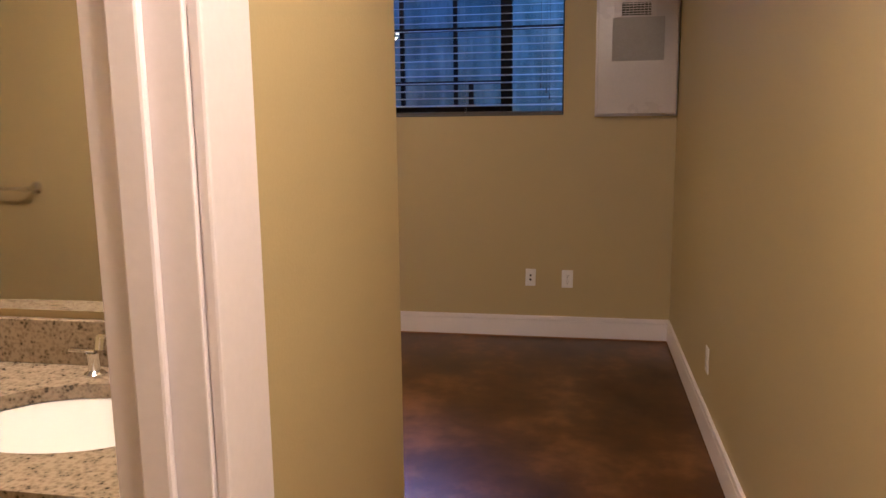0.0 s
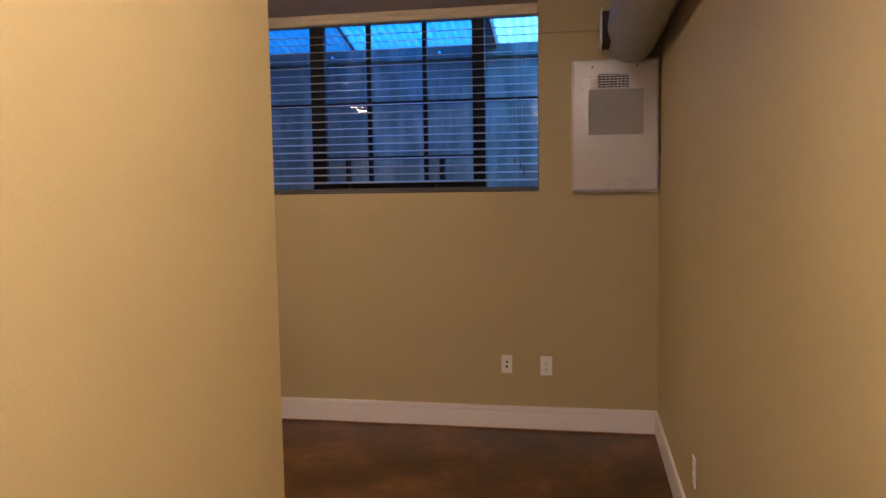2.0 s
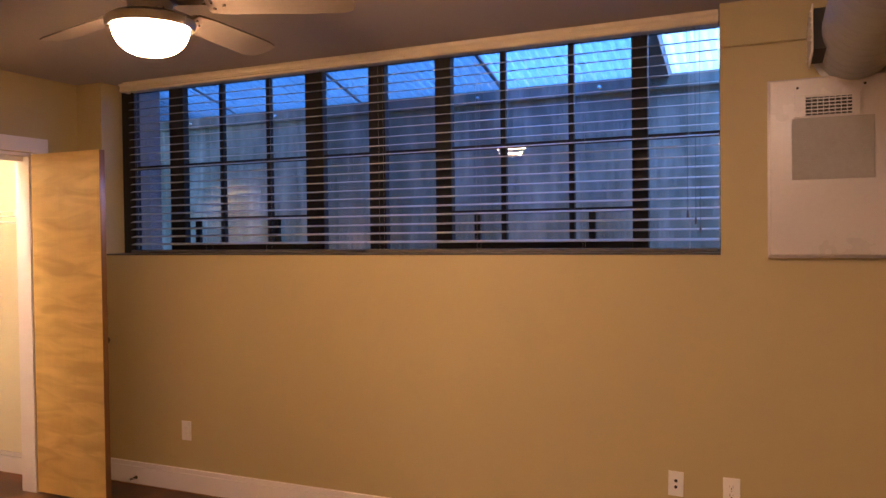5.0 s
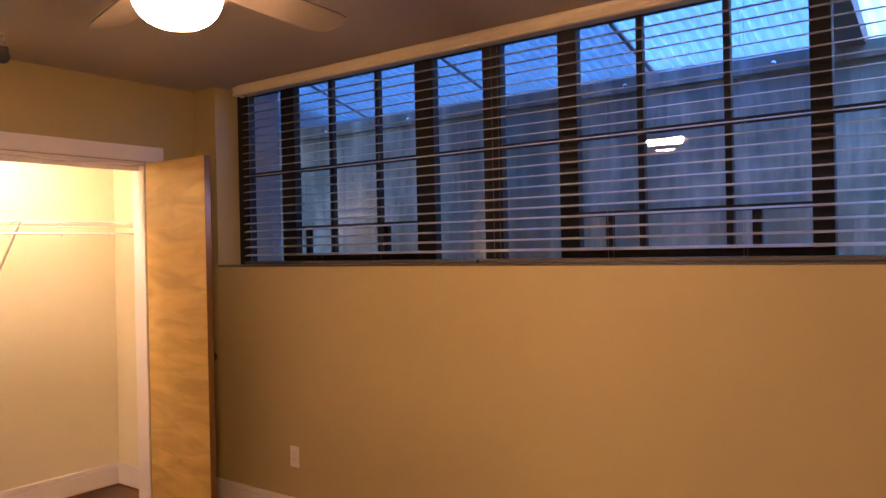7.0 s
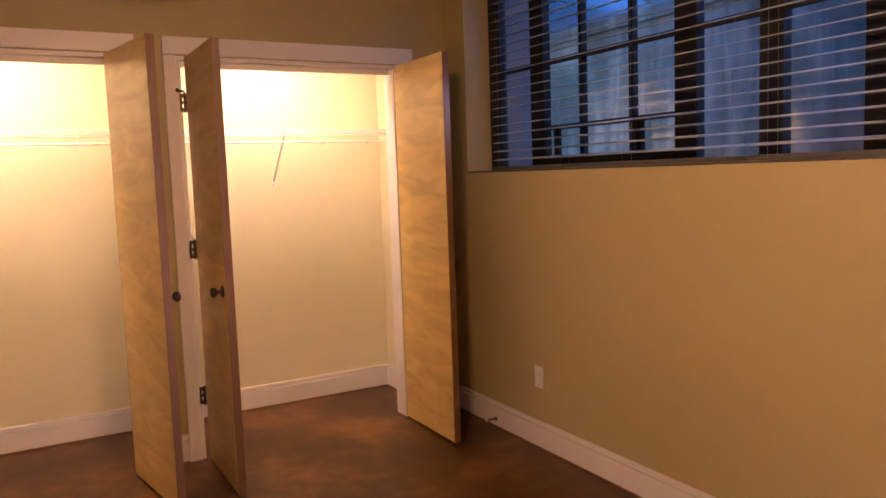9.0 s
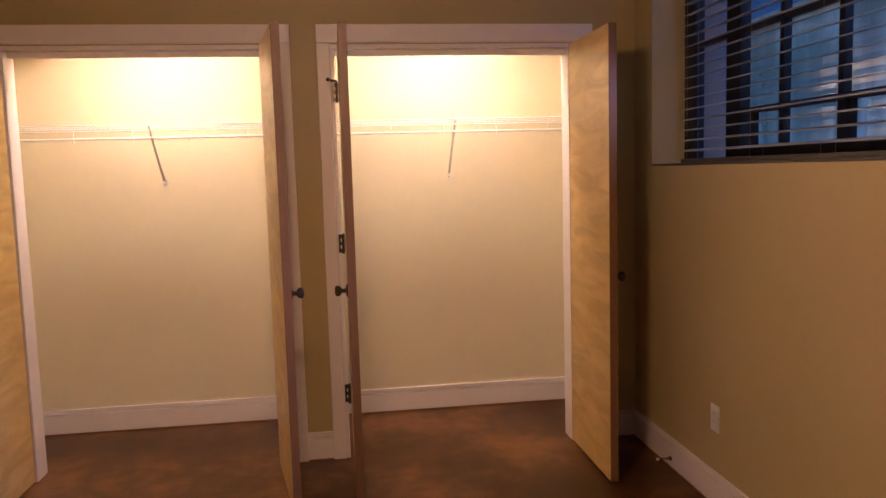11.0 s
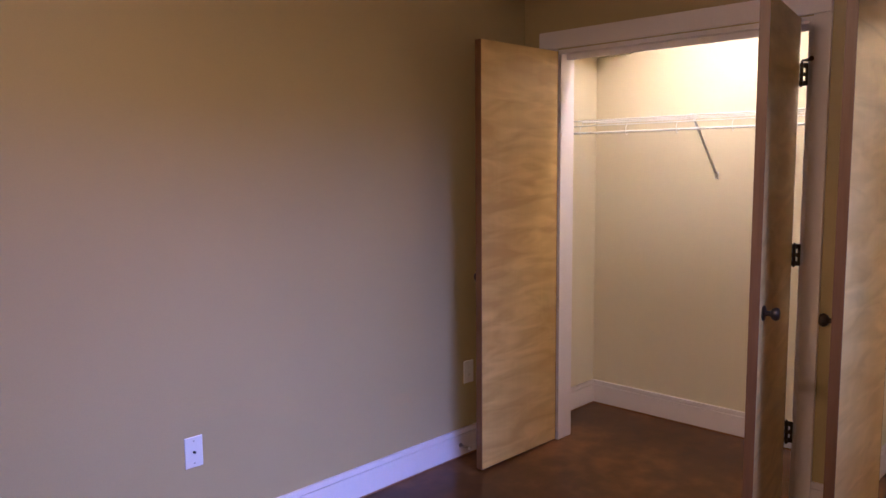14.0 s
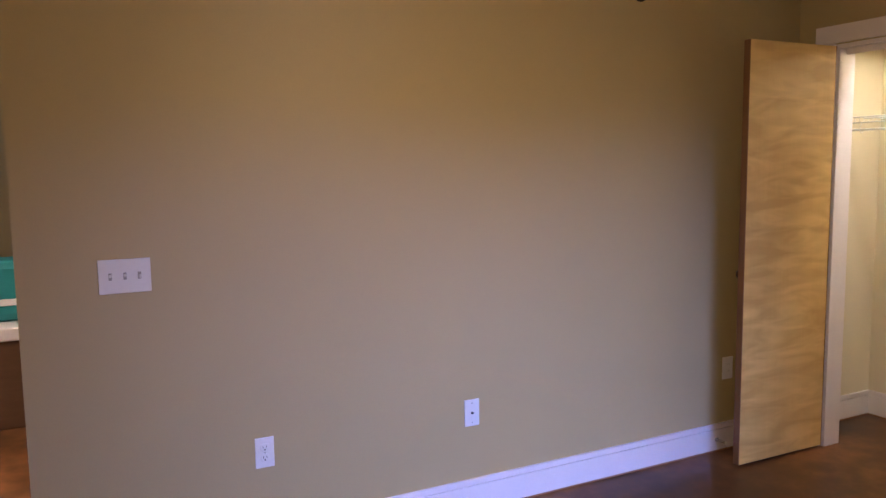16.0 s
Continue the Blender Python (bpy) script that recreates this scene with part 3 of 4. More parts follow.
window = thing("window_1", "wide black steel window with small hopper sashes", "window")
window["kind"] = "structure"
WY0, WY1 = 0.165, 0.215
THICK = ((-4.36, -4.255), (-3.961, -3.848), (-2.943, -2.825), (-2.526, -2.425), (-2.122, -2.030), (-1.089, -1.014), (-0.692, -0.680))
THIN = ((-3.572, -3.545), (-3.224, -3.197), (-1.757, -1.729), (-1.400, -1.373))
for a, b in THICK:
    part("mullion", boxes((a, b, WY0, WY1, SILL, 2.499), bevel=0.003), STEEL, window)
for a, b in THIN:
    part("glazing_bar", boxes((a, b, WY0 + 0.008, WY1 - 0.008, SILL + 0.03, 2.475), bevel=0.002), STEEL, window)
gaps = list(zip([t[1] for t in THICK[:-1]], [t[0] for t in THICK[1:]]))
for i, (a, b) in enumerate(gaps):
    sash = i in (1, 4)
    part("transom", boxes((a, b, WY0 + 0.01, WY1 - 0.01, 1.978, 2.002), bevel=0.002), STEEL, window)
    part("top_rail", boxes((a, b, WY0 + 0.004, WY1 - 0.004, 2.476, 2.499), bevel=0.002), STEEL, window)
    part("bottom_rail", boxes((a, b, WY0 - 0.006 * sash, WY1, SILL, 1.497 if sash else 1.462), bevel=0.002), STEEL, window)
    if sash:
        part("sash_rail", boxes((a, b, WY0 - 0.004, WY1 - 0.006, 1.640, 1.662), bevel=0.002), STEEL, window)
    cuts = [a] + sorted({v for t in THIN if a < t[0] < b for v in t}) + [b]
    for c, d in zip(cuts[::2], cuts[1::2]):
        for z0, z1 in ((1.47, 1.986), (1.994, 2.485)):
            pane = part("pane", sheet(c - 0.006, d + 0.006, 0.190, z0 - 0.004, z1), GLASS, window, "clear glass pane")
            pane.visible_shadow = False
for x in (-3.742, -3.150, -1.885, -1.283):
    part("sash_stay", boxes((x - 0.016, x + 0.016, 0.158, 0.184, 1.497, 1.642), bevel=0.002), STEEL, window)
part("sill", boxes((JAMB_L, JAMB_R, -0.003, WY0, SILL, SILL + 0.010), bevel=0.002), DARK_RAIL, window, "dark metal window sill")


# ---- blinds ----
def slat_mesh(length):
    bm = bmesh.new()
    rows = []
    for j, (yy, zz) in enumerate(((-0.0245, -0.0012), (-0.008, 0.0010), (0.008, 0.0010), (0.0245, -0.0012))):
        rows.append([(x, yy, zz) for x in (0.0, length)])
    top = [[bm.verts.new((x, y, z + 0.0012)) for x, y, z in r] for r in rows]
    low = [[bm.verts.new((x, y, z - 0.0012)) for x, y, z in r] for r in rows]
    for j in range(3):
        bm.faces.new((top[j][0], top[j][1], top[j + 1][1], top[j + 1][0]))
        bm.faces.new((low[j][1], low[j][0], low[j + 1][0], low[j + 1][1]))
    for j in (0, 3):
        bm.faces.new((top[j][1], top[j][0], low[j][0], low[j][1]) if j == 0 else (top[j][0], top[j][1], low[j][1], low[j][0]))
    for e in (0, 1):
        for j in range(3):
            f = (top[j][e], top[j + 1][e], low[j + 1][e], low[j][e])
            bm.faces.new(f if e == 0 else f[::-1])
    bmesh.ops.recalc_face_normals(bm, faces=bm.faces)
    return mesh_of("slat", bm, SLAT)


def blind(x0, x1, cords, label):
    root = thing("window_blind", label, "blind", pose(x0, 0.098, 0), "window blinds")
    w = x1 - x0
    me = slat_mesh(w)
    rng = random.Random(int(-x0 * 100))
    for i in range(20):
        s = new("slat", me)
        s.parent = root
        s.matrix_basis = pose(0, 0, 1.502 + i * 0.0473 + rng.uniform(-0.001, 0.001), 11 + rng.uniform(-1.5, 1.5), rng.uniform(-0.03, 0.03), 0)
    part("bottom_rail", boxes((0, w, -0.026, 0.026, SILL + 0.0105, SILL + 0.030), bevel=0.004), DARK_RAIL, root, "dark grey weighted bottom rail")
    part("head_rail", boxes((0, w, -0.028, 0.028, 2.462, 2.508), bevel=0.003), SLAT, root)
    for f in cords:
        bm = bmesh.new()
        for yy in (-0.027, 0.027):
            tube(bm, (f * w, yy, SILL + 0.02), (f * w, yy, 2.456), 0.0006, 4)
        part("ladder_cord", bm, GREY_GRILLE, root)
    return root


blind(-4.205, -2.518, (0.04, 0.36, 0.62, 0.95), "open grey horizontal-slat blind near the closet corner")
right_blind = blind(-2.505, -0.692, (0.05, 0.36, 0.66, 0.93), "open grey horizontal-slat blind near the white wall unit")
bm = bmesh.new()
for dx, z0 in ((1.68, 1.60), (1.715, 1.57), (1.735, 1.53)):
    tube(bm, (dx, -0.031, z0 + 0.03), (dx, -0.031, 2.455), 0.0009, 5)
    tube(bm, (dx, -0.031, z0), (dx, -0.031, z0 + 0.034), 0.007, 8, 0.003)
part("pull_cord", bm, DARK_RAIL, right_blind, "thin cords with small dark tassels")

val = thing("blind_valance", "cream moulded valance along the top of the blinds", "valance")
bm = bmesh.new()
prof = ((0.064, 2.462), (0.052, 2.462), (0.049, 2.466), (0.049, 2.474), (0.053, 2.478), (0.053, 2.492), (0.050, 2.496), (0.045, 2.500), (0.043, 2.506), (0.043, 2.512), (0.064, 2.512))
ends = [[bm.verts.new((x, y, z)) for y, z in prof] for x in (-4.255, -0.690)]
for k in range(len(prof)):
    m = (k + 1) % len(prof)
    bm.faces.new((ends[0][k], ends[1][k], ends[1][m], ends[0][m]))
for e in ends:
    bm.faces.new(e)
bmesh.ops.recalc_face_normals(bm, faces=bm.faces)
part("board", bm, VALANCE, val)
part("end_return", boxes((-4.255, -4.243, 0.0645, 0.130, 2.462, 2.512), bevel=0.002), VALANCE, val)
part("bracket", boxes((-4.243, -0.690, 0.064, 0.10, 2.5125, CEIL)), VALANCE, val)

# ---- light well outside ----
structure("ground", boxes((-120, 120, 0.24, 160, -0.25, -0.13)), CONCRETE, "bare grey concrete ground outside the window", "ground")
well = structure("wall_outside", boxes((-8.0, 2.0, 2.10, 2.35, -0.13, 2.62)), CONCRETE, "rain-streaked grey concrete retaining wall outside the window", "wall")
part("wall_plate", boxes((-8.0, 2.0, 2.055, 2.12, 2.56, 2.66), bevel=0.004), CONCRETE, well, "grey plate along the wall's top")
for i in range(9):
    bm = bmesh.new()
    lathe(bm, [(0.016, 0.0), (0.016, 0.006), (0.009, 0.008), (0.009, 0.016), (0.003, 0.018)], 8, pose(-7.4 + i * 0.96, 2.055, 2.605, 90, 0, 0))
    part("bolt", bm, CHROME, well, "bright bolt head")
structure("pilaster", boxes((-5.45, JAMB_L, 0.24, 0.50, -0.13, 3.2), (-5.45, 2.0, 0.24, 0.32, 2.56, 3.2)), PLASTER, "grey plastered pier and lintel outside the window", "pier")
structure("wall_well_end", boxes((-8.2, -8.0, 0.24, 2.35, -0.13, 3.3)), CONCRETE, "grey concrete end wall of the light well", "wall")


def roof_z(y):
    return 2.68 + (2.35 - y) * 0.26


def corrugated(x0, x1, y0, y1):
    bm = bmesh.new()
    n = int((x1 - x0) / 0.076 * 8)
    prev = None
    for i in range(n + 1):
        x = x0 + (x1 - x0) * i / n
        dz = 0.014 * math.sin(2 * math.pi * x / 0.076)
        cur = (bm.verts.new((x, y0, roof_z(y0) + dz)), bm.verts.new((x, y1, roof_z(y1) + dz)))
        if prev:
            bm.faces.new((prev[0], cur[0], cur[1], prev[1]))
        prev = cur
    bmesh.ops.solidify(bm, geom=bm.faces[:], thickness=0.002)
    return bm


roof = thing("light_well_roof", "corrugated plastic roof on dark rafters over the light well", "roof")
part("roof_sheet", corrugated(-8.0, -2.45, 0.25, 2.45), ROOF_DARK, roof, "dark blue corrugated plastic")
part("roof_sheet", corrugated(-2.45, -1.22, 0.25, 2.45), ROOF, roof, "bluish weathered corrugated plastic")
part("roof_sheet", corrugated(-1.22, 2.0, 0.25, 2.45), ROOF_CLEAR, roof, "clear corrugated plastic")
for x, w, d in ((-6.4, 0.009, 0.014), (-5.1, 0.009, 0.014), (-3.75, 0.009, 0.014), (-2.45, 0.012, 0.02), (-1.22, 0.075, 0.11), (0.9, 0.075, 0.11)):
    bm = boxes((x - w, x + w, 0.3, 2.3, -d, 0.0))
    for v in bm.verts:
        v.co.z += roof_z(v.co.y) - 0.013
    part("rafter", bm, PLASTER, roof, "dark painted rafter")
for y in (1.45,):
    part("purlin", boxes((-1.14, 2.0, y - 0.03, y + 0.03, roof_z(y) - 0.075, roof_z(y) - 0.014), bevel=0.002), PLASTER, roof)

# ---- ceiling fan ----
FAN = (-2.318, -1.645)
fan = thing("ceiling_fan", "brushed nickel ceiling fan with brown blades and lit bowl", "ceiling fan", pose(FAN[0], FAN[1], 0))
bm = bmesh.new()
lathe(bm, [(0.080, CEIL), (0.080, CEIL - 0.02), (0.062, CEIL - 0.055), (0.024, CEIL - 0.062), (0.022, 2.43), (0.06, 2.425), (0.105, 2.405), (0.118, 2.37), (0.118, 2.335), (0.095, 2.31), (0.070, 2.300), (0.070, 2.262), (0.055, 2.256)], 32)
part("motor_housing", bm, NICKEL, fan, smooth=True)
bm = bmesh.new()
lathe(bm, [(0.060, 2.258), (0.120, 2.254), (0.138, 2.243), (0.140, 2.226), (0.134, 2.214), (0.123, 2.214)], 36)
part("bowl_rim", bm, NICKEL, fan, smooth=True)
bm = bmesh.new()
lathe(bm, [(0.120, 2.2135), (0.119, 2.205), (0.114, 2.188), (0.103, 2.168), (0.085, 2.150), (0.060, 2.137), (0.031, 2.1305), (0.006, 2.129)], 36)
part("light_bowl", bm, FAN_GLASS, fan, "glowing frosted glass bowl", True)
for k in range(5):
    ang = 22 + 72 * k
    turn = pose(0, 0, 2.292, 0, 0, ang)
    bm = bmesh.new()
    outline = []
    for x, h in ((0.185, 0.050), (0.26, 0.060), (0.45, 0.066), (0.60, 0.068), (0.645, 0.060), (0.662, 0.040), (0.668, 0.0)):
        outline.append((x, h))
    ring = [(x, h) for x, h in outline] + [(x, -h) for x, h in outline[-2::-1]]
    tilt = Matrix.Rotation(radians(-13), 4, "X")
    for zz in (0.003, -0.003):
        vs = [bm.verts.new(turn @ (tilt @ Vector((x, y, zz)))) for x, y in ring]
        bm.faces.new(vs if zz > 0 else vs[::-1])
        if zz > 0:
            up = vs
    for i in range(len(ring)):
        j = (i + 1) % len(ring)
        bm.faces.new((up[i], vs[i], vs[j], up[j]))
    bmesh.ops.recalc_face_normals(bm, faces=bm.faces)
    part("blade", bm, BLADE, fan, "matt grey-brown wooden blade")
    bm = bmesh.new()
    box(bm, 0.085, 0.20, -0.016, 0.016, 0.006, 0.012, bevel=0.002)
    box(bm, 0.185, 0.255, -0.034, 0.034, 0.004, 0.010, bevel=0.003)
    for x, y in ((0.205, -0.022), (0.205, 0.022), (0.242, 0.0)):
        tube(bm, (x, y, -0.010), (x, y, 0.012), 0.006, 8)
    bmesh.ops.transform(bm, matrix=turn @ tilt, verts=bm.verts)
    part("blade_arm", bm, NICKEL, fan)
bm = bmesh.new()
tube(bm, (0.146, 0.0, 2.245), (0.146, 0.0, 2.18), 0.0012, 5)
part("pull_chain", bm, NICKEL, fan)

# ---- duct, register and wall unit ----
DX, DZ, DR = -0.163, 2.275, 0.138
duct = thing("ventilation_duct", "round galvanised spiral duct along the top of the wall", "duct")
bm = bmesh.new()
prof = []
y = 0.0
n = 40
rings = []
while y > -6.0:
    for dy, dr in ((0.0, 0.0), (-0.088, 0.0), (-0.092, 0.0012), (-0.098, 0.0012), (-0.102, 0.0)):
        rings.append((y + dy, DR + dr))
    y -= 0.104
vr = []
for yy, r in rings:
    vr.append([bm.verts.new((DX + r * math.cos(2 * math.pi * i / n), yy - 0.004 * i / n, DZ + r * math.sin(2 * math.pi * i / n))) for i in range(n)])
for k in range(len(vr) - 1):
    for i in range(n):
        j = (i + 1) % n
        bm.faces.new((vr[k][i], vr[k + 1][i], vr[k + 1][j], vr[k][j]))
bmesh.ops.recalc_face_normals(bm, faces=bm.faces)
part("duct_tube", bm, GALV, duct, smooth=True)
bm = bmesh.new()
lathe(bm, [(DR + 0.004, 0.0), (DR + 0.022, 0.0), (DR + 0.022, 0.004), (DR + 0.004, 0.005)], 40, pose(DX, -0.023, DZ, 90, 0, 0))
part("collar", bm, GALV, duct)
for yy in (-2.2, -4.4):
    bm = boxes((DX - DR - 0.004, DX - DR - 0.001, yy - 0.012, yy + 0.012, DZ, CEIL), (DX + DR + 0.001, DX + DR + 0.004, yy - 0.012, yy + 0.012, DZ, CEIL))
    lathe(bm, [(DR + 0.004, -0.012), (DR + 0.0065, -0.012), (DR + 0.0065, 0.012), (DR + 0.004, 0.012)], 40, pose(DX, yy, DZ, 90, 0, 0))
    part("hanger_strap", bm, GALV, duct)
reg = part("register", boxes((DX - DR - 0.034, DX - DR - 0.028, -0.40, -0.09, 2.195, 2.375), bevel=0.002), WHITE_PLASTIC, duct, "white side register")
part("register_box", boxes((DX - DR - 0.028, DX - DR + 0.03, -0.385, -0.105, 2.21, 2.36)), DARK, reg, "dark register throat")
for i in range(7):
    zz = 2.218 + i * 0.022
    part("louvre", boxes((DX - DR - 0.040, DX - DR - 0.0345, -0.385, -0.105, zz, zz + 0.006)), WHITE_PLASTIC, reg)

unit = thing("wall_unit", "white metal air conditioner cover with grey grille", "air conditioner", pose(0, -0.034, 0))
part("flange", boxes((-0.490, -0.006, -0.010, 0.034, 1.420, 2.166), bevel=0.002), AC_WHITE, unit)
bm = boxes((-0.482, -0.016, -0.036, -0.0102, 1.432, 2.160), bevel=0.006)
part("cover", bm, AC_WHITE, unit)
gr = part("return_grille", boxes((-0.397, -0.095, -0.0385, -0.0362, 1.744, 1.996), bevel=0.001), GREY_GRILLE, unit, "grey ribbed intake grille")
bm = bmesh.new()
for i in range(30):
    z = 1.748 + i * 0.0083
    box(bm, -0.394, -0.098, -0.0415, -0.0386, z, z + 0.0048)
ribs = part("ribs", bm, GREY_GRILLE, gr)
ribs["kind"] = "stuff"
vent = part("outlet_frame", boxes((-0.386, -0.345, -0.046, -0.0362, 2.000, 2.088), (-0.176, -0.147, -0.046, -0.0362, 2.000, 2.088), (-0.345, -0.176, -0.046, -0.0362, 2.080, 2.088), (-0.345, -0.176, -0.046, -0.0362, 2.000, 2.006), bevel=0.001), AC_WHITE, unit, "white louvred outlet")
part("outlet_throat", boxes((-0.345, -0.176, -0.0375, -0.0363, 2.006, 2.080)), DARK, vent, "dark outlet throat")
for i in range(5):
    z = 2.014 + i * 0.0142
    part("louvre", boxes((-0.345, -0.176, -0.044, -0.038, z, z + 0.004)), AC_WHITE, vent)
for i in range(7):
    x = -0.324 + i * 0.0215
    part("vane", boxes((x, x + 0.003, -0.0425, -0.038, 2.006, 2.080)), AC_WHITE, vent)
for x in (-0.375, -0.130):
    bm = bmesh.new()
    tube(bm, (x, -0.0362, 2.122), (x, -0.039, 2.122), 0.0055, 10)
    part("screw", bm, DARK, unit, "small dark screw")


# ---- wall plates ----
def plate(name, label, at, kind, w=0.071, h=0.116):
    """A wall plate in its own frame: x across, z up, its face along -y."""
    root = thing(name, label, "switch plate" if kind == "switch" else "outlet", at)
    part("cover_plate", boxes((-w / 2, w / 2, -0.0055, 0.0, -h / 2, h / 2), bevel=0.002), WHITE_PLASTIC, root)
    if kind == "duplex":
        for z in (-0.0195, 0.0195):
            bm = bmesh.new()
            lathe(bm, [(0.0165, 0.0), (0.0165, 0.002), (0.0155, 0.0025)], 20, pose(0, -0.0055, z, 90, 0, 0))
            so = part("socket", bm, WHITE_PLASTIC, root)
            bm = boxes((-0.0075, -0.0055, -0.0086, -0.0079, z - 0.001, z + 0.008), (0.0055, 0.0075, -0.0086, -0.0079, z - 0.001, z + 0.007))
            tube(bm, (0, -0.0079, z - 0.0075), (0, -0.0086, z - 0.0075), 0.0032, 10)
            part("slot", bm, DARK, so)
        bm = bmesh.new()
        tube(bm, (0, -0.0055, 0), (0, -0.007, 0), 0.003, 8)
        part("screw", bm, NICKEL, root)
    elif kind == "jacks":
        for z in (-0.014, 0.014):
            bm = bmesh.new()
            tube(bm, (0, -0.0055, z), (0, -0.0075, z), 0.0075, 12)
            part("jack", bm, DARK, root, "dark socket")
    elif kind == "coax":
        bm = bmesh.new()
        tube(bm, (0, -0.0055, 0), (0, -0.013, 0), 0.005, 10)
        part("connector", bm, DARK, root, "dark metal connector")
        for z in (-0.042, 0.042):
            bm = bmesh.new()
            tube(bm, (0, -0.0055, z), (0, -0.0068, z), 0.003, 8)
            part("screw", bm, NICKEL, root)
    elif kind == "decora":
        so = part("socket", boxes((-0.0165, 0.0165, -0.0072, -0.0056, -0.0335, 0.0335), bevel=0.0008), WHITE_PLASTIC, root)
        for z in (-0.018, 0.018):
            part("slot", boxes((-0.0075, -0.0055, -0.0080, -0.0073, z - 0.001, z + 0.008), (0.0055, 0.0075, -0.0080, -0.0073, z - 0.001, z + 0.007)), GREY_GRILLE, so)
    elif kind == "switch":
        for x, up in ((-0.046, 1), (0.0, 1), (0.046, -1)):
            part("slot", boxes((x - 0.0052, x + 0.0052, -0.0064, -0.0056, -0.012, 0.012)), GREY_GRILLE, root)
            bm = boxes((x - 0.004, x + 0.004, -0.016, -0.0064, -0.004, 0.004), bevel=0.001)
            bmesh.ops.rotate(bm, cent=(x, -0.006, 0), matrix=Matrix.Rotation(radians(-28 * up), 3, "X"), verts=bm.verts)
            part("toggle", bm, WHITE_PLASTIC, root)
    return root


plate("wall_outlet", "white plate with two dark jacks on the khaki wall", pose(-0.876, 0, 0.399, 0, 1.5, 0), "jacks", 0.066, 0.112)
plate("wall_outlet", "white duplex outlet on the khaki wall below the unit", pose(-0.641, 0, 0.394), "duplex")
plate("wall_outlet", "white rectangular outlet on the wall below the window", pose(-3.712, 0, 0.376), "decora")
plate("wall_outlet", "white outlet plate standing slightly proud of the passage wall", pose(0, -1.475, 0.350, 0, 0, -90), "duplex")
plate("light_switch", "white triple switch plate on the khaki wall", pose(-1.270, BACK_Y, 1.130, 0, 0, 180), "switch", 0.165, 0.116)
plate("wall_outlet", "white duplex outlet below the triple switch", pose(-1.716, BACK_Y, 0.429, 0, 0, 180), "duplex")
plate("wall_outlet", "white plate with one dark connector", pose(-2.602, BACK_Y, 0.438, 0, 0, 180), "coax")
plate("wall_outlet", "white outlet plate half hidden behind a closet door", pose(-4.112, BACK_Y, 0.431, 0, 0, 180), "decora")


# ---- door stops on the baseboards ----
def door_stop(at, label):
    root = thing("door_stop", label, "door stop", at, "spring door stops")
    bm = bmesh.new()
    lathe(bm, [(0.011, 0.0), (0.011, 0.004), (0.006, 0.007), (0.0055, 0.012)], 12)
    part("base", bm, NICKEL, root, smooth=True)
    bm = bmesh.new()
    prev = None
    for i in range(85):
        a = i * 0.6
        p = (0.0055 * math.cos(a), 0.0055 * math.sin(a), 0.012 + 0.048 * i / 84)
        if prev:
            tube(bm, prev, p, 0.0011, 4)
        prev = p
    part("spring", bm, NICKEL, root)
    bm = bmesh.new()
    lathe(bm, [(0.007, 0.060), (0.008, 0.062), (0.008, 0.070), (0.005, 0.073)], 12)
    part("rubber_tip", bm, WHITE_PLASTIC, root, "white rubber tip", True)


door_stop(pose(-4.035, BACK_Y + 0.014, 0.066, -90, 0, 0), "nickel spring door stop on the white baseboard")
door_stop(pose(-4.110, -0.014, 0.050, 90, 0, 0), "nickel spring door stop on the baseboard under the window")

# ---- sprinkler ----
spr = thing("sprinkler_pipe", "black iron sprinkler pipe with upright head below the ceiling", "sprinkler")
bm = bmesh.new()
tube(bm, (-3.50, BACK_Y, 2.262), (-3.50, -1.60, 2.262), 0.017, 16)
part("pipe", bm, BLACK_PIPE, spr, smooth=True)
bm = bmesh.new()
lathe(bm, [(0.046, 0.0), (0.046, 0.003), (0.036, 0.010), (0.022, 0.014), (0.018, 0.014)], 24, pose(-3.50, BACK_Y, 2.262, -90, 0, 0))
part("wall_flange", bm, BLACK_PIPE, spr, smooth=True)
bm = bmesh.new()
bmesh.ops.create_uvsphere(bm, u_segments=14, v_segments=10, radius=0.026, matrix=Matrix.Translation((-3.50, -1.585, 2.262)))
tube(bm, (-3.50, -1.61, 2.262), (-3.50, -1.64, 2.262), 0.024, 14)
tube(bm, (-3.50, -1.585, 2.262), (-3.50, -1.585, 2.298), 0.021, 14)
part("elbow", bm, BLACK_PIPE, spr, smooth=True)
bm = bmesh.new()
tube(bm, (-3.50, -1.585, 2.298), (-3.50, -1.585, 2.318), 0.010, 10)
for s in (-1, 1):
    tube(bm, (-3.50, -1.585 + s * 0.011, 2.318), (-3.50, -1.585 + s * 0.009, 2.348), 0.0022, 6)
lathe(bm, [(0.015, 0.0), (0.016, 0.002), (0.004, 0.004)], 14, pose(-3.50, -1.585, 2.348))
tube(bm, (-3.50, -1.585, 2.318), (-3.50, -1.585, 2.346), 0.0025, 6)
part("sprinkler_head", bm, NICKEL, spr, "brass-coloured upright sprinkler head", True)


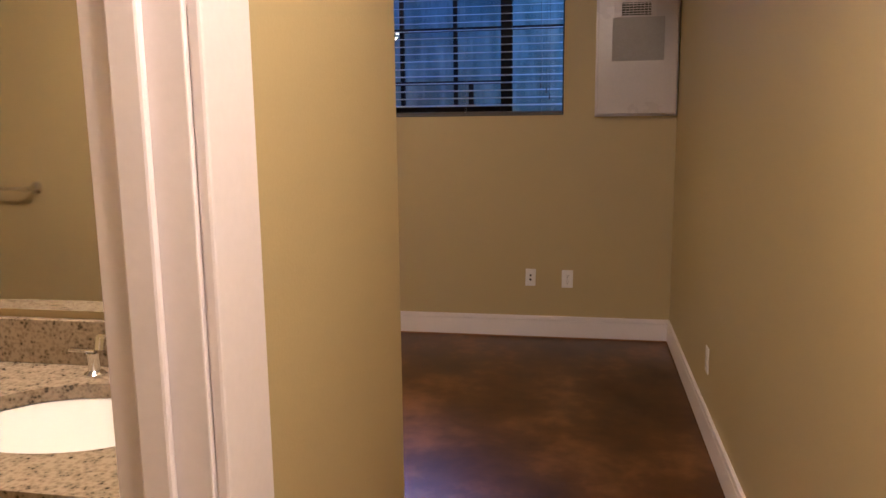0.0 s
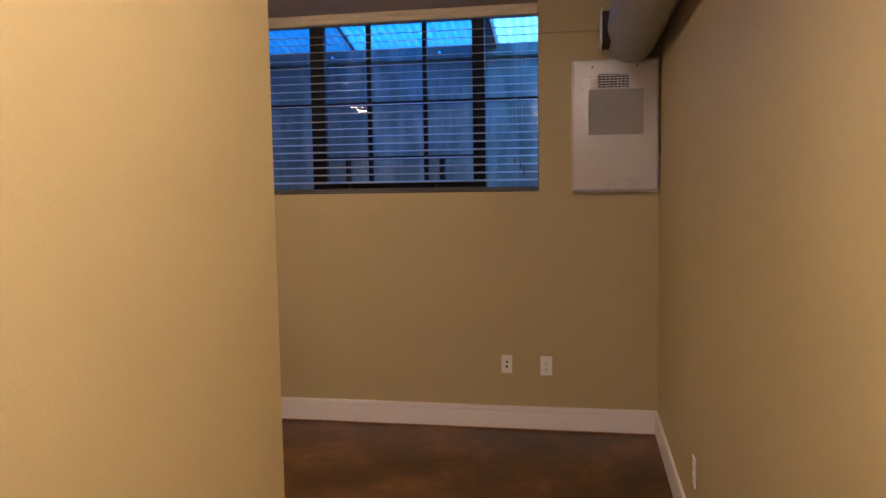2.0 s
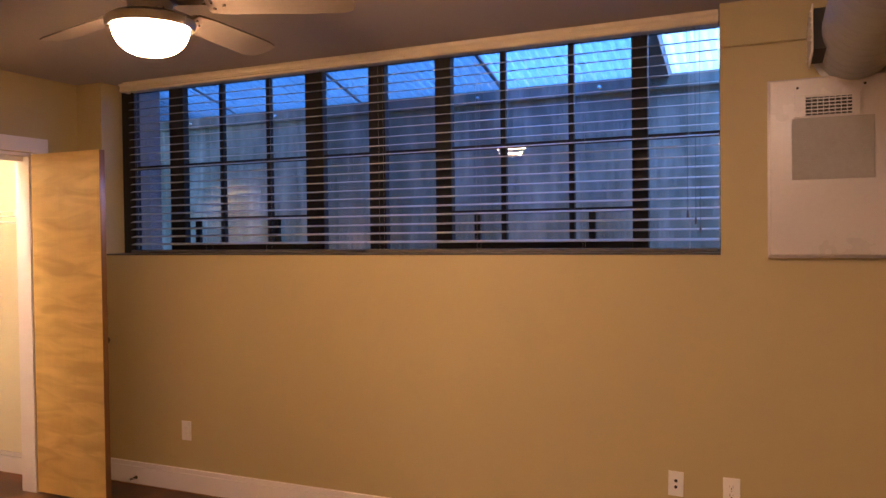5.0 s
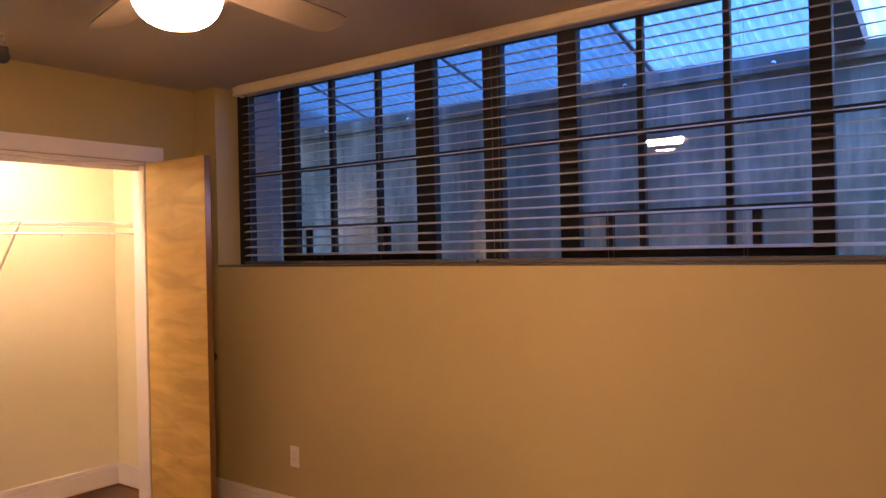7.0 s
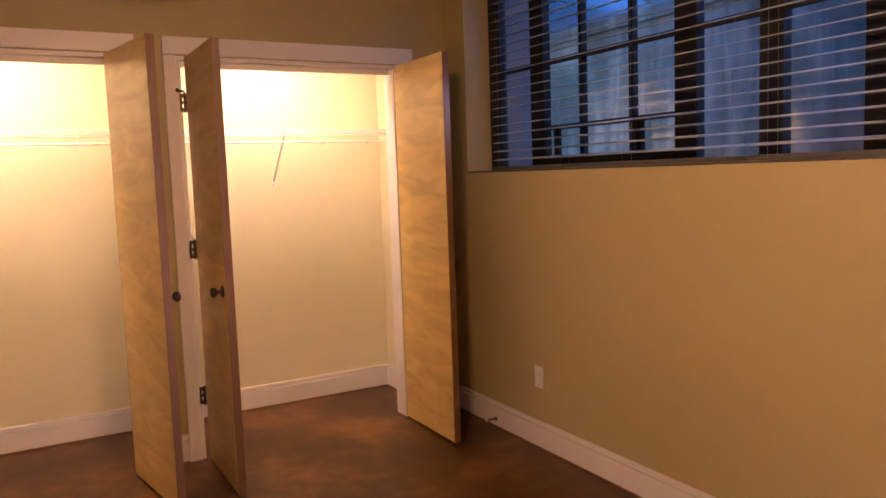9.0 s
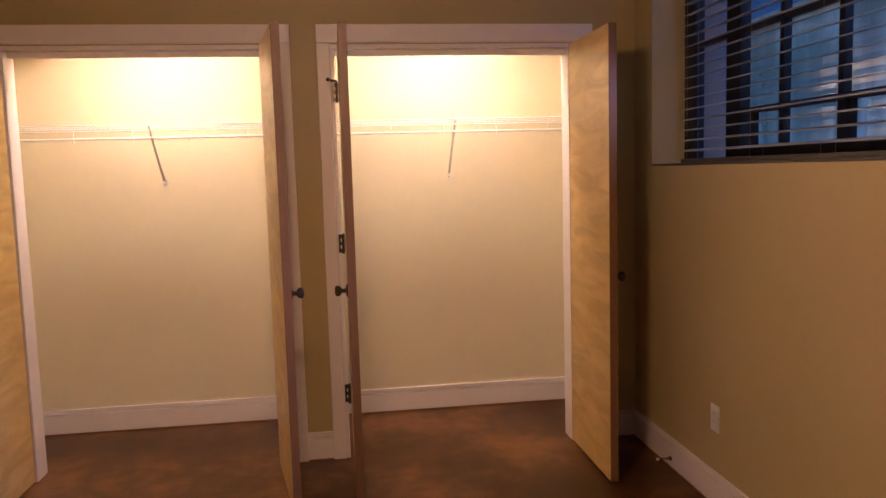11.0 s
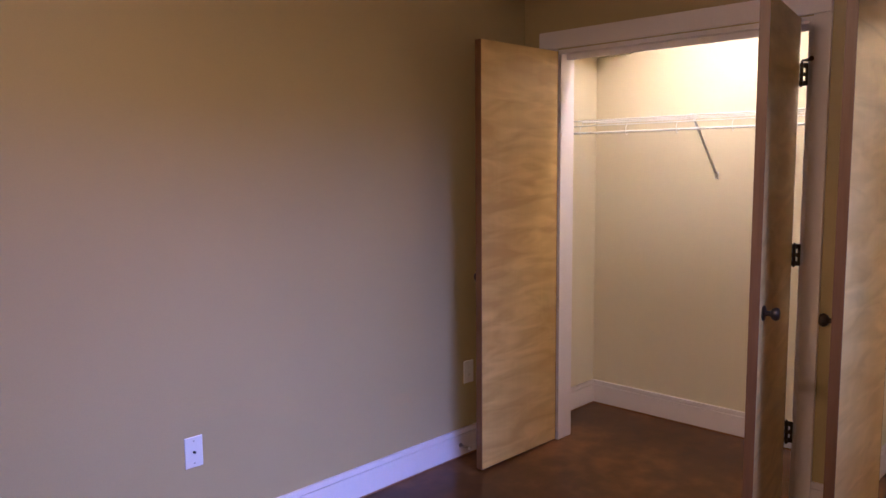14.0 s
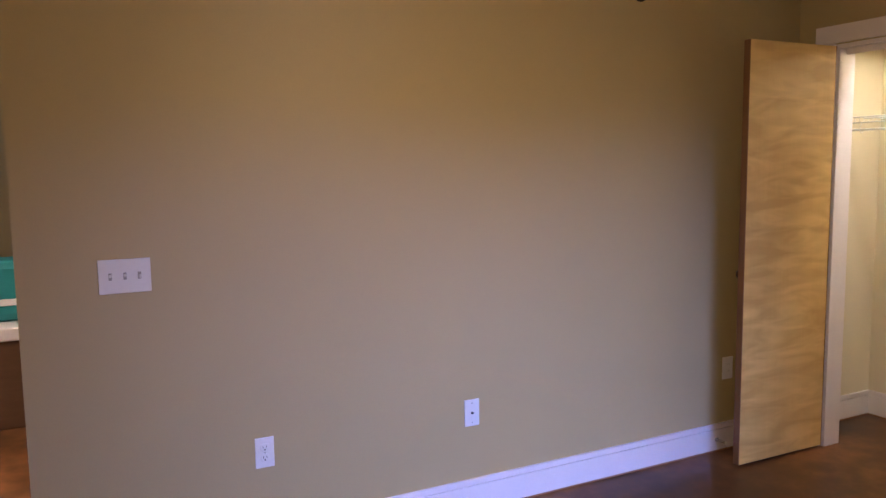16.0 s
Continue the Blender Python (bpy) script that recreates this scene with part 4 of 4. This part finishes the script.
# ---- ceiling domes of the passage and the bathroom ----
def dome(at, mat, label):
    root = thing("ceiling_light", label, "ceiling light", at)
    bm = bmesh.new()
    lathe(bm, [(0.15, 0.0), (0.155, -0.015), (0.15, -0.025), (0.14, -0.025)], 32)
    part("base_ring", bm, NICKEL, root, smooth=True)
    bm = bmesh.new()
    lathe(bm, [(0.138, -0.0255), (0.132, -0.05), (0.105, -0.082), (0.06, -0.10), (0.008, -0.106)], 32)
    part("diffuser", bm, mat, root, "glowing frosted dome", True)


dome(pose(-0.50, -4.30, CEIL), HALL_GLASS, "lit frosted dome light on the passage ceiling")
dome(pose(-1.75, -3.56, CEIL), BATH_GLASS, "lit frosted dome light on the bathroom ceiling")

# ---- bathroom vanity ----
van = thing("vanity", "dark wooden bathroom vanity cabinet below a granite top", "cabinet")
part("body", boxes((-2.32, -1.085, -3.90, -3.372, 0.10, 0.838), bevel=0.003), WALNUT, van)
part("plinth", boxes((-2.32, -1.085, -3.84, -3.372, 0.0, 0.0995)), WALNUT, van)
for x0, x1 in ((-2.30, -1.71), (-1.695, -1.105)):
    d = part("door", boxes((x0, x1, -3.922, -3.901, 0.13, 0.81), bevel=0.003), WALNUT, van)
    bm = bmesh.new()
    hx = x1 - 0.05 if x0 < -2 else x0 + 0.05
    tube(bm, (hx, -3.945, 0.55), (hx, -3.945, 0.67), 0.005, 8)
    for z in (0.56, 0.66):
        tube(bm, (hx, -3.945, z), (hx, -3.922, z), 0.004, 8)
    part("handle", bm, NICKEL, d, smooth=True)

SX, SY, SA, SB = -1.47, -3.655, 0.225, 0.165
top = thing("granite_top", "speckled brown granite vanity top with a low backsplash", "countertop")
bm = bmesh.new()
X0, X1, Y0, Y1 = -2.34, -1.050, -3.935, -3.372
N = 64
layers = []
for z in (0.870, 0.840):
    inner, outer = [], []
    for i in range(N):
        a = 2 * math.pi * i / N
        c, s = math.cos(a), math.sin(a)
        inner.append(bm.verts.new((SX + SA * c, SY + SB * s, z)))
        tx = ((X1 - SX) if c > 0 else (X0 - SX)) / c if abs(c) > 1e-6 else 1e9
        ty = ((Y1 - SY) if s > 0 else (Y0 - SY)) / s if abs(s) > 1e-6 else 1e9
        t = min(tx, ty)
        outer.append(bm.verts.new((SX + t * c, SY + t * s, z)))
    layers.append((inner, outer))
for i in range(N):
    j = (i + 1) % N
    (ia, oa), (ib, ob_) = layers
    bm.faces.new((ia[i], oa[i], oa[j], ia[j]))
    bm.faces.new((ib[j], ob_[j], ob_[i], ib[i]))
    bm.faces.new((ia[j], ib[j], ib[i], ia[i]))
    bm.faces.new((oa[i], ob_[i], ob_[j], oa[j]))
bmesh.ops.recalc_face_normals(bm, faces=bm.faces)
part("slab", bm, GRANITE, top)
part("backsplash", boxes((X0, X1, -3.392, -3.372, 0.8705, 0.972), bevel=0.002), GRANITE, top)

sink = thing("sink", "white oval porcelain undermount sink", "sink", pose(SX, SY, 0))
bm = bmesh.new()
lathe(bm, [(1.02, 0.8395), (0.985, 0.8395), (0.97, 0.82), (0.90, 0.77), (0.74, 0.73), (0.45, 0.712), (0.11, 0.708)], 48, Matrix.Diagonal((SA, SB, 1, 1)))
part("bowl", bm, SINK, sink, smooth=True)
bm = bmesh.new()
lathe(bm, [(0.024, 0.7085), (0.024, 0.711), (0.018, 0.712)], 20)
part("drain", bm, CHROME, sink, smooth=True)

tap = thing("faucet", "chrome bathroom faucet behind the sink", "faucet", pose(SX, -3.445, 0.8702))
bm = bmesh.new()
lathe(bm, [(0.026, 0.0), (0.026, 0.006), (0.018, 0.012), (0.016, 0.11), (0.012, 0.115)], 20)
tube(bm, (0, 0, 0.085), (0, -0.115, 0.115), 0.011, 12)
tube(bm, (0, -0.112, 0.117), (0, -0.118, 0.095), 0.010, 12)
part("spout", bm, CHROME, tap, smooth=True)
for dx in (-0.10, 0.10):
    bm = bmesh.new()
    lathe(bm, [(0.022, 0.0), (0.022, 0.005), (0.013, 0.012), (0.012, 0.045), (0.016, 0.05)], 16, pose(dx, 0, 0))
    box(bm, dx - 0.006 + (0.0 if dx > 0 else -0.05), dx + 0.006 + (0.05 if dx > 0 else 0.0), -0.007, 0.007, 0.05, 0.058, bevel=0.002)
    part("lever", bm, CHROME, tap, smooth=True)

mirror = thing("mirror", "frameless wall mirror above the granite backsplash", "mirror")
part("glass", boxes((-2.32, -1.10, -3.376, -3.3705, 0.99, 2.02), bevel=0.001), MIRROR, mirror)

bar = thing("towel_bar", "chrome towel bar on the bathroom wall", "towel bar")
bm = bmesh.new()
tube(bm, (-3.52, -4.835, 1.13), (-2.92, -4.835, 1.13), 0.008, 12)
part("rod", bm, CHROME, bar, smooth=True)
for x in (-3.50, -2.94):
    bm = bmesh.new()
    lathe(bm, [(0.028, 0.0), (0.028, 0.006), (0.014, 0.014), (0.012, 0.065), (0.015, 0.078)], 16, pose(x, -4.9, 1.13, -90, 0, 0))
    part("post", bm, CHROME, bar, smooth=True)

# ---- bench behind the passage ----
bench = thing("bench", "dark wooden bench with cream top and teal cushion", "bench")
part("base", boxes((-1.35, -0.62, -5.95, -5.45, 0.0, 0.52), bevel=0.006), WALNUT, bench)
part("top", boxes((-1.37, -0.60, -5.97, -5.43, 0.5205, 0.60), bevel=0.01), TRIM, bench, "cream top")
cushion = thing("cushion", "teal fabric cushion standing on the bench", "cushion")
part("cover", boxes((-1.30, -0.64, -5.90, -5.62, 0.6005, 0.97), bevel=0.05), TEAL, cushion)
part("stripe", boxes((-1.302, -0.638, -5.621, -5.612, 0.70, 0.74), bevel=0.003), WHITE_PLASTIC, cushion, "pale stripe")
